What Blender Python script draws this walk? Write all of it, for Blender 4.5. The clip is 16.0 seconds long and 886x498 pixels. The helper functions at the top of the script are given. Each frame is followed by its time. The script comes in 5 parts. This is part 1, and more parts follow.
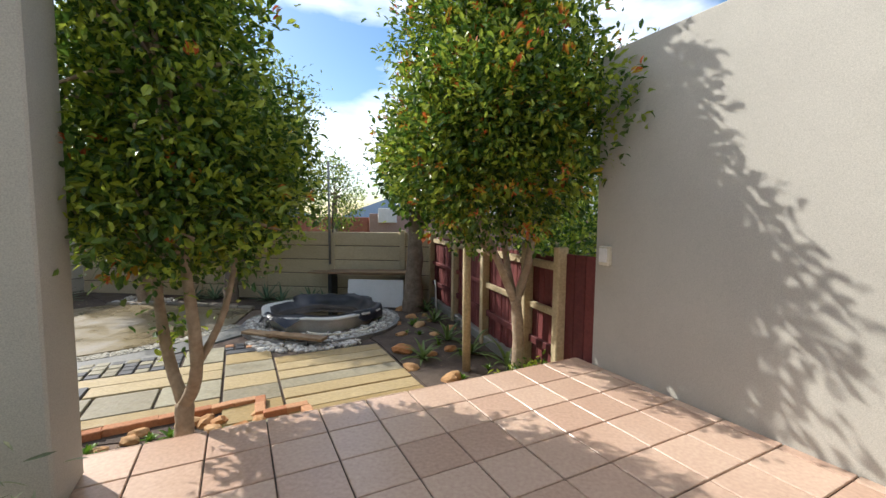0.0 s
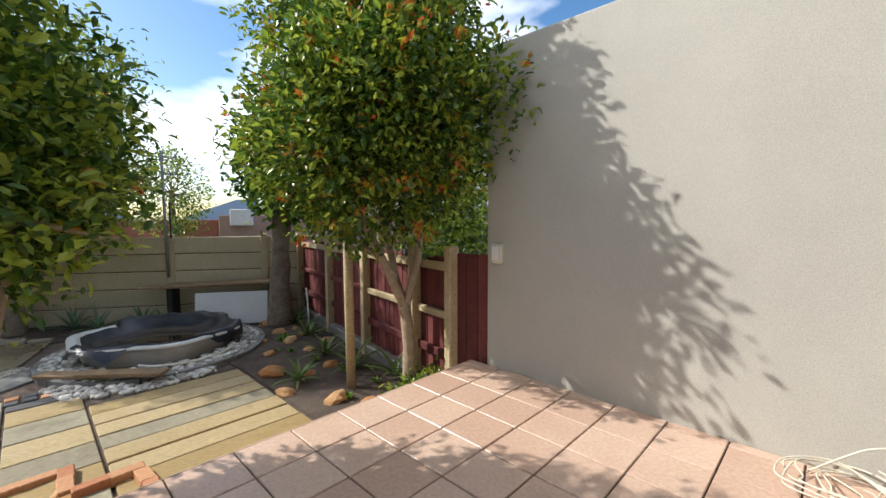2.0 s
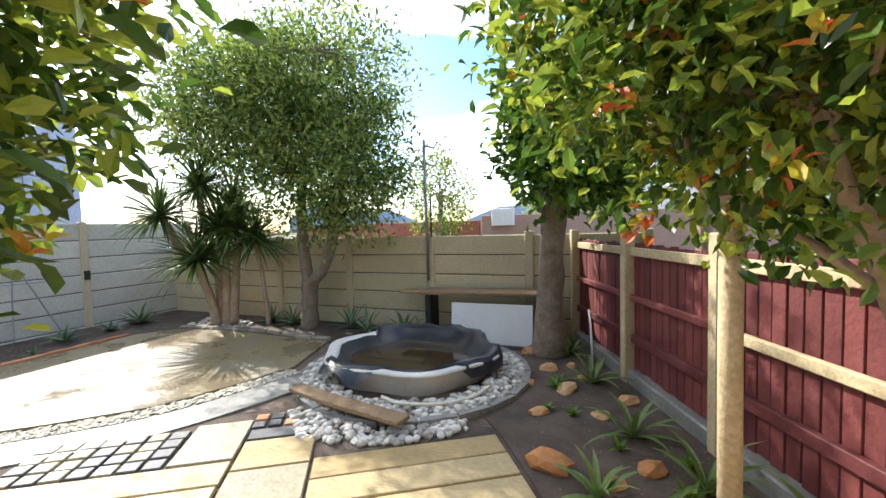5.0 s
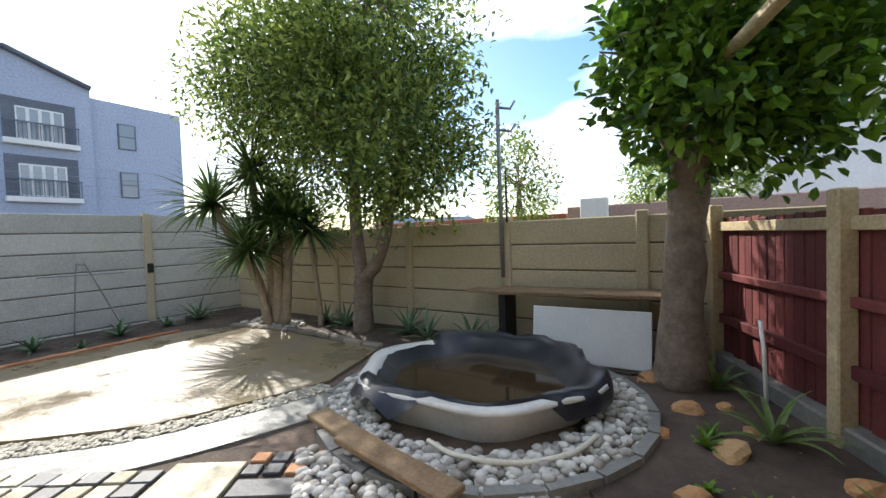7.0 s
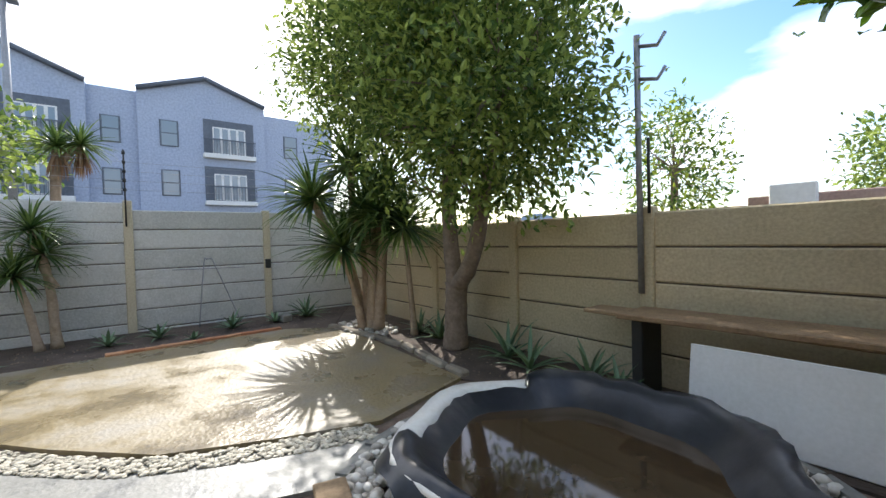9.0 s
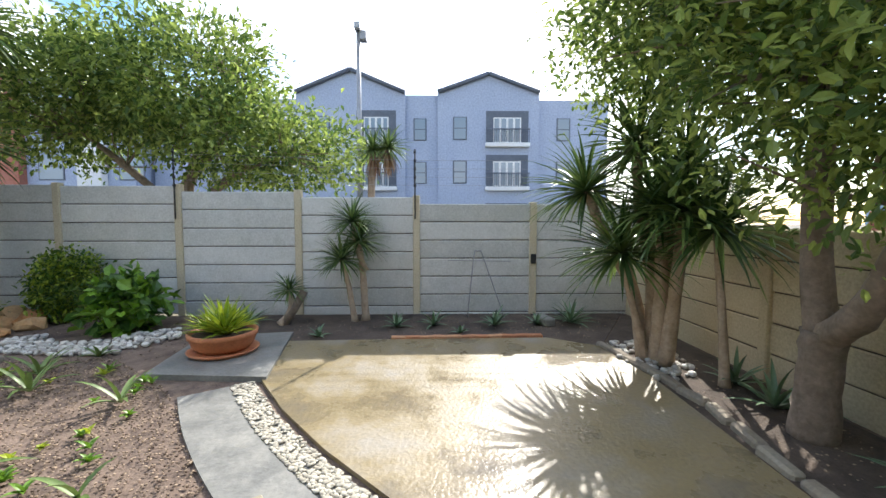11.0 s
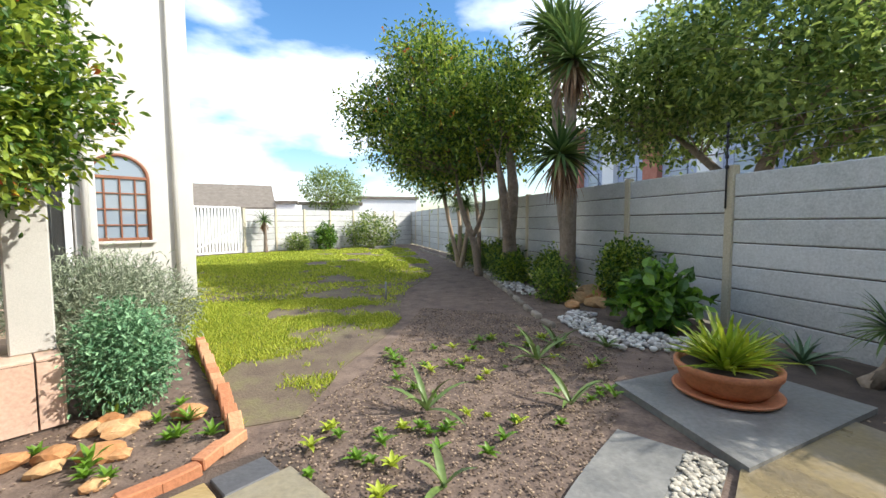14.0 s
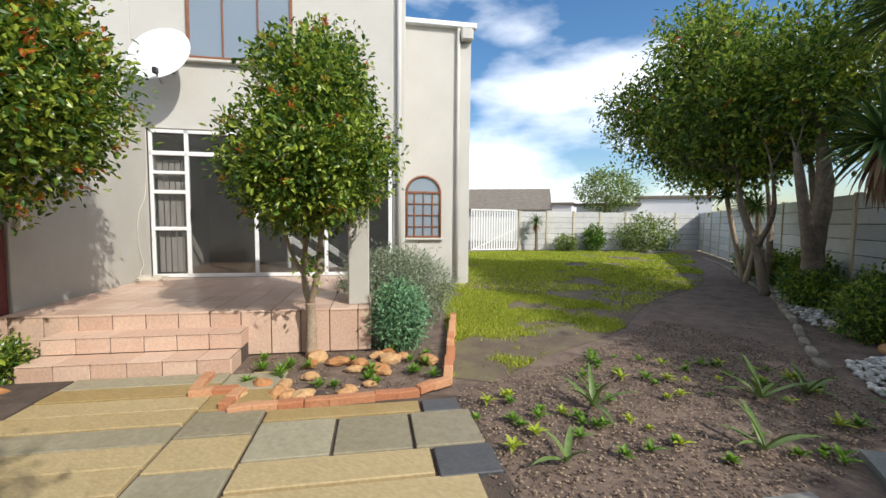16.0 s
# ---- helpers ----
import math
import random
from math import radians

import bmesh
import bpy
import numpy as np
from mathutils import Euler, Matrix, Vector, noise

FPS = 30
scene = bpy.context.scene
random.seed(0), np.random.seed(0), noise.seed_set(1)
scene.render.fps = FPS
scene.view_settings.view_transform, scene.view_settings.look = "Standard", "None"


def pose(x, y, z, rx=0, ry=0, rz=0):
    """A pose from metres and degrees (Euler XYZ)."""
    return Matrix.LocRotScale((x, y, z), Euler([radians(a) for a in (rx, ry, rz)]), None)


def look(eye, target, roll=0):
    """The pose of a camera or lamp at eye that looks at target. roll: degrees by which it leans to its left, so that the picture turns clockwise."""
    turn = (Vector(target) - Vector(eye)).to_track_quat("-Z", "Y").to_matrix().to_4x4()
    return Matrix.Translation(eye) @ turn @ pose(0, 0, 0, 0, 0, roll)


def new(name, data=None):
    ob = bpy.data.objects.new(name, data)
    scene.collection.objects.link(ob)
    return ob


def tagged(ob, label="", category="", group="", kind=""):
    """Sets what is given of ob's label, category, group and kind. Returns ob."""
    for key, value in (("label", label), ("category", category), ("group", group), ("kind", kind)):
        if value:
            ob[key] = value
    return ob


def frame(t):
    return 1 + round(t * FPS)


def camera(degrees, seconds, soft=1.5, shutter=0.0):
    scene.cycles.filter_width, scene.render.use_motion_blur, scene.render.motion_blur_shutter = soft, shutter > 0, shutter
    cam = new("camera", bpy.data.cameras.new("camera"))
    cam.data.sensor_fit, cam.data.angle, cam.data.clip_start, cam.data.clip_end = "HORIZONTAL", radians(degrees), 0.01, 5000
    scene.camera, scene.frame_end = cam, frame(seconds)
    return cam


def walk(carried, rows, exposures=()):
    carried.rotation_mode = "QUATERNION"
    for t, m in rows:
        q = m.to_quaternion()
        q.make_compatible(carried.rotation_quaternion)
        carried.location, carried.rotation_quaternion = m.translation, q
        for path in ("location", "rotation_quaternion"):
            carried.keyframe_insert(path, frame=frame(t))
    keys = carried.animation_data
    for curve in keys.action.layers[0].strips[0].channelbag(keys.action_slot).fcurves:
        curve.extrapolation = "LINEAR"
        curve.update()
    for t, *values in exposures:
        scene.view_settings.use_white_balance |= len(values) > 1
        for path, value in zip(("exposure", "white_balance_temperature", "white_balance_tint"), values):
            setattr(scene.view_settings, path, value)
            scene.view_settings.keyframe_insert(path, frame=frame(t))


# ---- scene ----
cam = camera(95.2, 16.0)
PATH = [
    (0, (2.946, -0.442, 1.425), (2.735, 1.541, 1.269), 0.5),
    (0.5, (2.939, -0.383, 1.431), (2.981, 1.61, 1.275), 0.3),
    (1, (2.938, -0.298, 1.432), (3.174, 1.681, 1.275), -0.1),
    (1.5, (2.835, -0.174, 1.406), (3.249, 1.777, 1.257), 0.1),
    (2, (2.749, -0.029, 1.397), (3.191, 1.916, 1.249), -0.2),
    (2.5, (2.737, 0.234, 1.385), (3.063, 2.202, 1.246), -0.4),
    (3, (2.665, 0.609, 1.373), (2.768, 2.601, 1.227), -0.7),
    (3.5, (2.591, 1.048, 1.381), (2.492, 3.039, 1.214), -0.9),
    (4, (2.489, 1.476, 1.353), (2.186, 3.447, 1.202), -1.1),
    (4.5, (2.302, 1.938, 1.274), (1.742, 3.854, 1.144), -1.2),
    (5, (2.152, 2.345, 1.22), (1.404, 4.197, 1.11), -1.6),
    (5.2, (2.063, 2.496, 1.212), (1.259, 4.324, 1.108), -1.6),
    (7.5, (1.511, 3.995, 0.832), (0.369, 5.635, 0.76), -2.0),
    (8, (1.354, 4.407, 0.787), (0.129, 5.986, 0.719), -2.0),
    (8.2, (1.307, 4.545, 0.776), (0.019, 6.073, 0.721), -2.1),
    (10.3, (0.735, 5.118, 1.123), (-1.199, 5.613, 1.007), 0.1),
    (10.5, (0.598, 5.142, 1.139), (-1.363, 5.519, 1.021), 0.2),
    (11, (0.157, 5.222, 1.129), (-1.838, 5.261, 1.0), -0.0),
    (11.5, (-0.264, 5.326, 1.136), (-2.231, 4.988, 1.006), -0.4),
    (12, (-0.659, 5.283, 1.103), (-2.513, 4.546, 0.972), -0.6),
    (12.5, (-0.983, 5.194, 1.097), (-2.62, 4.053, 0.963), -0.9),
    (13, (-1.236, 5.161, 1.064), (-2.574, 3.681, 0.922), -0.6),
    (13.5, (-1.517, 5.158, 1.024), (-2.424, 3.38, 0.898), -0.5),
    (14, (-1.654, 5.251, 1.012), (-2.173, 3.324, 0.882), -0.3),
    (14.5, (-1.79, 5.383, 1.056), (-1.996, 3.397, 0.931), 0.0),
    (15, (-1.998, 5.513, 1.06), (-1.839, 3.523, 0.941), 0.3),
    (15.5, (-2.26, 5.708, 1.086), (-1.759, 3.777, 0.956), 0.4),
    (16, (-2.528, 5.894, 1.121), (-1.735, 4.063, 0.988), 0.5),
]
walk(cam, [(t, look(eye, target, roll)) for t, eye, target, roll in PATH], [(0.0, 0.25), (2.0, 0.2), (4.0, 0.75), (5.0, 1.05), (7.5, 0.6), (8.2, 0.6), (10.5, 0.95), (12.5, 0.78), (14.0, 0.6), (15.0, 0.4), (16.0, -0.05)])

# ---------------------------------------------------------------- light
SUN_AZ, SUN_EL = radians(160), radians(38)
SUN = Vector((math.cos(SUN_AZ) * math.cos(SUN_EL), math.sin(SUN_AZ) * math.cos(SUN_EL), math.sin(SUN_EL)))
world = bpy.data.worlds.new("world")
scene.world = world
world.use_nodes = True
wn, wl = world.node_tree.nodes, world.node_tree.links
wn.clear()
sky = wn.new("ShaderNodeTexSky")
sky.sky_type, sky.sun_disc = 'NISHITA', False
sky.sun_elevation, sky.sun_rotation = SUN_EL, math.atan2(SUN.x, SUN.y)
coord = wn.new("ShaderNodeTexCoord")
mapp = wn.new("ShaderNodeMapping")
mapp.inputs["Scale"].default_value = (1.0, 1.0, 2.6)
cloud = wn.new("ShaderNodeTexNoise")
cloud.inputs["Scale"].default_value, cloud.inputs["Detail"].default_value = 2.1, 9
ramp = wn.new("ShaderNodeValToRGB")
ramp.color_ramp.elements[0].position, ramp.color_ramp.elements[1].position = 0.45, 0.66
mixc = wn.new("ShaderNodeMix")
mixc.data_type = 'RGBA'
mixc.inputs[7].default_value = (14.0, 14.4, 15.2, 1)
bg = wn.new("ShaderNodeBackground")
bg.inputs[1].default_value = 0.12
wout = wn.new("ShaderNodeOutputWorld")
wl.new(coord.outputs["Generated"], mapp.inputs[0])
wl.new(mapp.outputs[0], cloud.inputs["Vector"])
wl.new(cloud.outputs[0], ramp.inputs[0])
wl.new(ramp.outputs[0], mixc.inputs[0])
hue = wn.new("ShaderNodeHueSaturation")
hue.inputs["Saturation"].default_value, hue.inputs["Value"].default_value = 1.3, 1.45
wl.new(sky.outputs[0], hue.inputs["Color"])
wl.new(hue.outputs[0], mixc.inputs[6])
wl.new(mixc.outputs[2], bg.inputs[0])
wl.new(bg.outputs[0], wout.inputs[0])
sun = new("sun", bpy.data.lights.new("sun", 'SUN'))
sun.data.energy, sun.data.angle, sun.data.color = 4.6, radians(0.6), (1.0, 0.965, 0.9)
sun.matrix_world = look(SUN * 60, (0, 0, 0))

G = -0.57          # garden level; the terrace is 0


# ---------------------------------------------------------------- materials
def mat(name, col, col2=None, rough=0.8, scale=6.0, bump=0.3, bscale=60.0, metal=0.0, island=0.0, rnd=0.0, col3=None, spec=0.5, transl=0.0, rough2=None, stretch=None):
    """Two-scale noise colour with bump; island / rnd vary the value by loose piece / by object."""
    m = bpy.data.materials.new(name)
    m.use_nodes = True
    n, l = m.node_tree.nodes, m.node_tree.links
    b = n["Principled BSDF"]
    tc = n.new("ShaderNodeTexCoord")
    geo = n.new("ShaderNodeNewGeometry")
    src = geo.outputs["Position"]
    if stretch:
        mp = n.new("ShaderNodeMapping")
        mp.inputs["Scale"].default_value = stretch
        mp.inputs["Rotation"].default_value = (0, 0, radians(-33))
        l.new(src, mp.inputs[0])
        src = mp.outputs[0]
    big = n.new("ShaderNodeTexNoise")
    big.inputs["Scale"].default_value, big.inputs["Detail"].default_value, big.inputs["Roughness"].default_value = scale, 6, 0.65
    l.new(src, big.inputs["Vector"])
    fine = n.new("ShaderNodeTexNoise")
    fine.inputs["Scale"].default_value, fine.inputs["Detail"].default_value = bscale, 4
    l.new(src, fine.inputs["Vector"])
    cr = n.new("ShaderNodeValToRGB")
    e = cr.color_ramp.elements
    e[0].position, e[1].position = 0.32, 0.68
    e[0].color, e[1].color = (*col, 1), (*(col2 or [c * 0.75 for c in col]), 1)
    if col3:
        x = e.new(0.5)
        x.color = (*col3, 1)
    fac = big.outputs[0]
    if island or rnd:
        mixv = n.new("ShaderNodeMath")
        mixv.operation = 'MULTIPLY_ADD'
        if island:
            l.new(geo.outputs["Random Per Island"], mixv.inputs[0])
        else:
            oi = n.new("ShaderNodeObjectInfo")
            l.new(oi.outputs["Random"], mixv.inputs[0])
        k = island or rnd
        mixv.inputs[1].default_value = k
        sc = n.new("ShaderNodeMath")
        sc.operation = 'MULTIPLY_ADD'
        sc.inputs[1].default_value, sc.inputs[2].default_value = 1 - 0.7 * k, -0.15 * k
        l.new(fac, sc.inputs[0])
        l.new(sc.outputs[0], mixv.inputs[2])
        fac = mixv.outputs[0]
    l.new(fac, cr.inputs[0])
    hs = n.new("ShaderNodeMix")
    hs.data_type, hs.blend_type = 'RGBA', 'OVERLAY'
    hs.inputs[0].default_value = 0.35
    l.new(cr.outputs[0], hs.inputs[6])
    l.new(fine.outputs[0], hs.inputs[7])
    l.new(hs.outputs[2], b.inputs["Base Color"])
    b.inputs["Roughness"].default_value, b.inputs["Metallic"].default_value = rough, metal
    b.inputs["Specular IOR Level"].default_value = spec
    if rough2 is not None:
        mr = n.new("ShaderNodeMapRange")
        mr.inputs[1].default_value, mr.inputs[2].default_value, mr.inputs[3].default_value, mr.inputs[4].default_value = 0.38, 0.62, rough2, rough
        l.new(big.outputs[0], mr.inputs[0])
        l.new(mr.outputs[0], b.inputs["Roughness"])
    if bump:
        bp = n.new("ShaderNodeBump")
        bp.inputs["Strength"].default_value, bp.inputs["Distance"].default_value = bump, 0.01
        l.new(fine.outputs[0], bp.inputs["Height"])
        l.new(bp.outputs[0], b.inputs["Normal"])
    if transl:
        tr = n.new("ShaderNodeBsdfTranslucent")
        l.new(hs.outputs[2], tr.inputs[0])
        ms = n.new("ShaderNodeMixShader")
        ms.inputs[0].default_value = transl
        l.new(b.outputs[0], ms.inputs[1])
        l.new(tr.outputs[0], ms.inputs[2])
        l.new(ms.outputs[0], n["Material Output"].inputs[0])
    return m


M_SOIL = mat("soil", (0.09, 0.062, 0.047), (0.21, 0.15, 0.112), 0.95, 4.5, 1.0, 38)
M_DARKSOIL = mat("dark_soil", (0.05, 0.036, 0.028), (0.12, 0.088, 0.066), 0.95, 3, 1.0, 50)
M_GROUND = mat("far_ground", (0.12, 0.11, 0.08), (0.2, 0.17, 0.12), 0.95, 0.2, 0.6, 8)
M_LAWN = mat("lawn_soil", (0.10, 0.07, 0.05), (0.17, 0.15, 0.07), 0.95, 2.4, 1.0, 45, col3=(0.14, 0.105, 0.07))
M_GRASS = mat("grass_blades", (0.23, 0.31, 0.02), (0.50, 0.52, 0.06), 0.7, 1.0, 0, 30, island=0.6, transl=0.35)
M_TILE = mat("terrace_tile", (0.55, 0.37, 0.275), (0.64, 0.46, 0.35), 0.42, 3, 0.08, 40, rnd=0.5, rough2=0.28)
M_GROUT = mat("grout", (0.10, 0.075, 0.06), None, 0.95, 9, 0.5, 80)
M_PLASTER = mat("plaster", (0.44, 0.42, 0.375), (0.49, 0.47, 0.42), 0.85, 1.2, 0.12, 160)
M_HOUSE = mat("house_paint", (0.52, 0.50, 0.45), (0.57, 0.55, 0.50), 0.85, 1.1, 0.12, 160)
M_PRECAST = mat("precast_white", (0.47, 0.47, 0.44), (0.60, 0.59, 0.56), 0.9, 2.5, 0.4, 40, rnd=0.35)
M_POST = mat("precast_post", (0.50, 0.43, 0.30), (0.58, 0.51, 0.37), 0.9, 4, 0.4, 40, rnd=0.3)
M_BEIGE = mat("precast_beige", (0.48, 0.40, 0.26), (0.57, 0.48, 0.32), 0.9, 2.5, 0.4, 40, rnd=0.3)
M_CONC = mat("wet_concrete", (0.17, 0.14, 0.095), (0.26, 0.23, 0.185), 0.6, 1.1, 0.5, 28, rough2=0.14, col3=(0.24, 0.185, 0.095))
M_PATH = mat("path_concrete", (0.15, 0.15, 0.142), (0.25, 0.242, 0.215), 0.7, 3, 0.4, 30, rough2=0.35)
M_SLATE = mat("sandstone_yellow", (0.33, 0.23, 0.09), (0.42, 0.32, 0.165), 0.75, 3.5, 0.5, 25, rnd=0.7, rough2=0.45, stretch=(1.0, 2.5, 1))
M_SLATEG = mat("sandstone_grey", (0.25, 0.215, 0.14), (0.33, 0.295, 0.20), 0.75, 4, 0.5, 25, rnd=0.6, rough2=0.4)
M_DARKSLAB = mat("dark_slate", (0.06, 0.06, 0.065), (0.10, 0.10, 0.10), 0.6, 5, 0.4, 30, rnd=0.4)
M_KERB = mat("edge_stone", (0.20, 0.165, 0.125), (0.32, 0.275, 0.21), 0.9, 6, 0.6, 40, rnd=0.6)
M_BRICK = mat("clay_brick", (0.42, 0.17, 0.08), (0.52, 0.27, 0.14), 0.9, 6, 0.6, 40, rnd=0.6)
M_ROCK = mat("orange_rock", (0.42, 0.19, 0.07), (0.52, 0.33, 0.16), 0.9, 8, 0.8, 30, rnd=0.5)
M_PEBBLE = mat("white_pebble", (0.34, 0.31, 0.27), (0.66, 0.63, 0.57), 0.75, 9, 0.2, 40, island=0.6)
M_PEBBLEY = mat("cream_pebble", (0.30, 0.27, 0.21), (0.50, 0.46, 0.37), 0.75, 9, 0.2, 40, island=0.6)
M_CHIP = mat("bark_chip", (0.09, 0.06, 0.04), (0.34, 0.25, 0.17), 0.95, 8, 0.2, 40, island=0.9)
M_MAROON = mat("maroon_wood", (0.10, 0.018, 0.018), (0.17, 0.038, 0.035), 0.7, 4, 0.5, 30, rnd=0.5)
M_WOOD = mat("post_wood", (0.42, 0.33, 0.19), (0.52, 0.42, 0.26), 0.8, 5, 0.5, 40)
M_PLANK = mat("old_plank", (0.20, 0.12, 0.06), (0.30, 0.20, 0.11), 0.8, 5, 0.6, 40, rnd=0.4)
M_BARK = mat("bark", (0.16, 0.12, 0.085), (0.27, 0.21, 0.16), 0.95, 9, 1.0, 26)
M_PALEBARK = mat("pale_bark", (0.30, 0.22, 0.15), (0.42, 0.33, 0.24), 0.95, 9, 1.0, 30)
M_LEAF_W = mat("waxy_leaf", (0.055, 0.12, 0.018), (0.36, 0.44, 0.055), 0.33, 2, 0, 30, island=0.75, transl=0.4, col3=(0.14, 0.24, 0.035))
M_LEAF_TIP = mat("young_leaf", (0.58, 0.13, 0.035), (0.55, 0.45, 0.04), 0.4, 2, 0, 30, island=0.9, transl=0.3)
M_LEAF_N = mat("olive_leaf", (0.08, 0.14, 0.03), (0.34, 0.42, 0.10), 0.45, 0.8, 0, 30, island=0.7, transl=0.5)
M_LEAF_B = mat("broad_leaf", (0.05, 0.12, 0.015), (0.18, 0.33, 0.03), 0.4, 2, 0, 30, island=0.8, transl=0.3)
M_YUCCA = mat("yucca_leaf", (0.05, 0.10, 0.025), (0.18, 0.26, 0.07), 0.45, 3, 0, 30, island=0.8, transl=0.2)
M_DRYLEAF = mat("dry_leaf", (0.20, 0.11, 0.06), (0.34, 0.22, 0.13), 0.9, 3, 0, 30, island=0.8)
M_LIME = mat("lime_leaf", (0.20, 0.30, 0.02), (0.46, 0.52, 0.05), 0.45, 3, 0, 30, island=0.8, transl=0.3)
M_ALOE = mat("aloe_leaf", (0.06, 0.12, 0.06), (0.15, 0.23, 0.12), 0.45, 3, 0, 30, island=0.7)
M_LAV = mat("lavender_leaf", (0.17, 0.21, 0.13), (0.38, 0.42, 0.29), 0.8, 3, 0, 30, island=0.8, transl=0.2)
M_TEAL = mat("feathery_leaf", (0.10, 0.23, 0.11), (0.24, 0.42, 0.22), 0.7, 3, 0, 30, island=0.8, transl=0.2)
M_TERRA = mat("terracotta", (0.44, 0.15, 0.06), (0.54, 0.22, 0.1), 0.6, 6, 0.2, 40)
M_TUB = mat("tub_white", (0.62, 0.60, 0.54), (0.74, 0.72, 0.67), 0.4, 3, 0.05, 30)
M_LINER = mat("black_liner", (0.012, 0.013, 0.017), (0.03, 0.032, 0.04), 0.33, 4, 0.25, 14)
M_WATER = mat("dark_water", (0.035, 0.022, 0.012), (0.06, 0.042, 0.025), 0.06, 4, 0.05, 6)
M_WHITE = mat("white_paint", (0.74, 0.74, 0.72), (0.80, 0.80, 0.78), 0.5, 3, 0.05, 40)
M_ALU = mat("white_frame", (0.78, 0.78, 0.77), (0.82, 0.82, 0.81), 0.35, 3, 0, 40)
M_BROWNFR = mat("brown_frame", (0.20, 0.075, 0.035), (0.27, 0.11, 0.055), 0.5, 5, 0.1, 40)
M_BLUEGREY = mat("building_blue", (0.33, 0.38, 0.50), (0.37, 0.42, 0.54), 0.85, 0.5, 0.1, 10)
M_BLUEDARK = mat("building_trim", (0.12, 0.14, 0.18), None, 0.7, 1, 0, 10)
M_FARWHITE = mat("far_white", (0.66, 0.66, 0.66), (0.72, 0.72, 0.72), 0.85, 0.5, 0.1, 10)
M_REDBRICK = mat("far_brick", (0.33, 0.12, 0.08), (0.40, 0.17, 0.12), 0.9, 3, 0.2, 20)
M_ROOF = mat("roof_tile", (0.15, 0.125, 0.10), (0.22, 0.19, 0.15), 0.9, 3, 0.4, 20)
M_METAL = mat("grey_metal", (0.35, 0.35, 0.36), None, 0.5, 4, 0.1, 30, metal=0.6)
M_BLACK = mat("black_plastic", (0.02, 0.02, 0.02), None, 0.5, 4, 0.1, 30)
M_CABLE = mat("white_cable", (0.62, 0.57, 0.45), (0.72, 0.68, 0.57), 0.5, 4, 0, 30)
M_CURTAIN = mat("curtain", (0.45, 0.42, 0.38), (0.52, 0.49, 0.45), 0.9, 4, 0.1, 30)
M_ROOMW = mat("room_wall", (0.45, 0.42, 0.37), None, 0.9, 2, 0, 30)
M_ROOMF = mat("room_floor", (0.28, 0.2, 0.14), None, 0.5, 2, 0, 30)


def glass_mat(name, tint, alpha):
    m = bpy.data.materials.new(name)
    m.use_nodes = True
    n, l = m.node_tree.nodes, m.node_tree.links
    b = n["Principled BSDF"]
    b.inputs["Base Color"].default_value = (*tint, 1)
    b.inputs["Roughness"].default_value = 0.03
    tr = n.new("ShaderNodeBsdfTransparent")
    ms = n.new("ShaderNodeMixShader")
    ms.inputs[0].default_value = alpha
    l.new(tr.outputs[0], ms.inputs[1])
    l.new(b.outputs[0], ms.inputs[2])
    l.new(ms.outputs[0], n["Material Output"].inputs[0])
    return m


M_GLASS = glass_mat("clear_glass", (0.05, 0.055, 0.055), 0.35)
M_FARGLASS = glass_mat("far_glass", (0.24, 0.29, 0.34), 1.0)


# ---------------------------------------------------------------- mesh helpers
def mesh_of(name, verts, faces, material, smooth=False):
    me = bpy.data.meshes.new(name)
    me.from_pydata([tuple(v) for v in verts], [], faces)
    me.materials.append(material)
    if smooth:
        me.polygons.foreach_set("use_smooth", [True] * len(me.polygons))
    me.update()
    return me


def put(name, me, parent=None, m=None, label="", cat="", group="", kind=""):
    ob = new(name, me)
    if m is not None:
        ob.matrix_basis = m
    if parent is not None:
        ob.parent = parent
    return tagged(ob, label, cat, group, kind)


def empty(name, m=None, label="", cat="", group="", kind=""):
    return put(name, None, None, m, label, cat, group, kind)


def box_data(x0, y0, z0, x1, y1, z1, c=0.006):
    """A box with chamfered edges on all sides."""
    bm = bmesh.new()
    bmesh.ops.create_cube(bm, size=1)
    for v in bm.verts:
        v.co = Vector(((x0 + x1) / 2 + v.co.x * (x1 - x0), (y0 + y1) / 2 + v.co.y * (y1 - y0), (z0 + z1) / 2 + v.co.z * (z1 - z0)))
    if c:
        bmesh.ops.bevel(bm, geom=bm.edges[:], offset=c, segments=1, affect='EDGES')
    v = [tuple(p.co) for p in bm.verts]
    bm.verts.index_update()
    f = [[p.index for p in q.verts] for q in bm.faces]
    bm.free()
    return v, f


def join(*datas):
    V, F = [], []
    for v, f in datas:
        o = len(V)
        V += list(v)
        F += [[i + o for i in q] for q in f]
    return V, F


def box(name, x0, y0, z0, x1, y1, z1, material, parent=None, m=None, label="", cat="", group="", kind="", c=0.006):
    v, f = box_data(x0, y0, z0, x1, y1, z1, c)
    return put(name, mesh_of(name, v, f, material), parent, m, label, cat, group, kind)


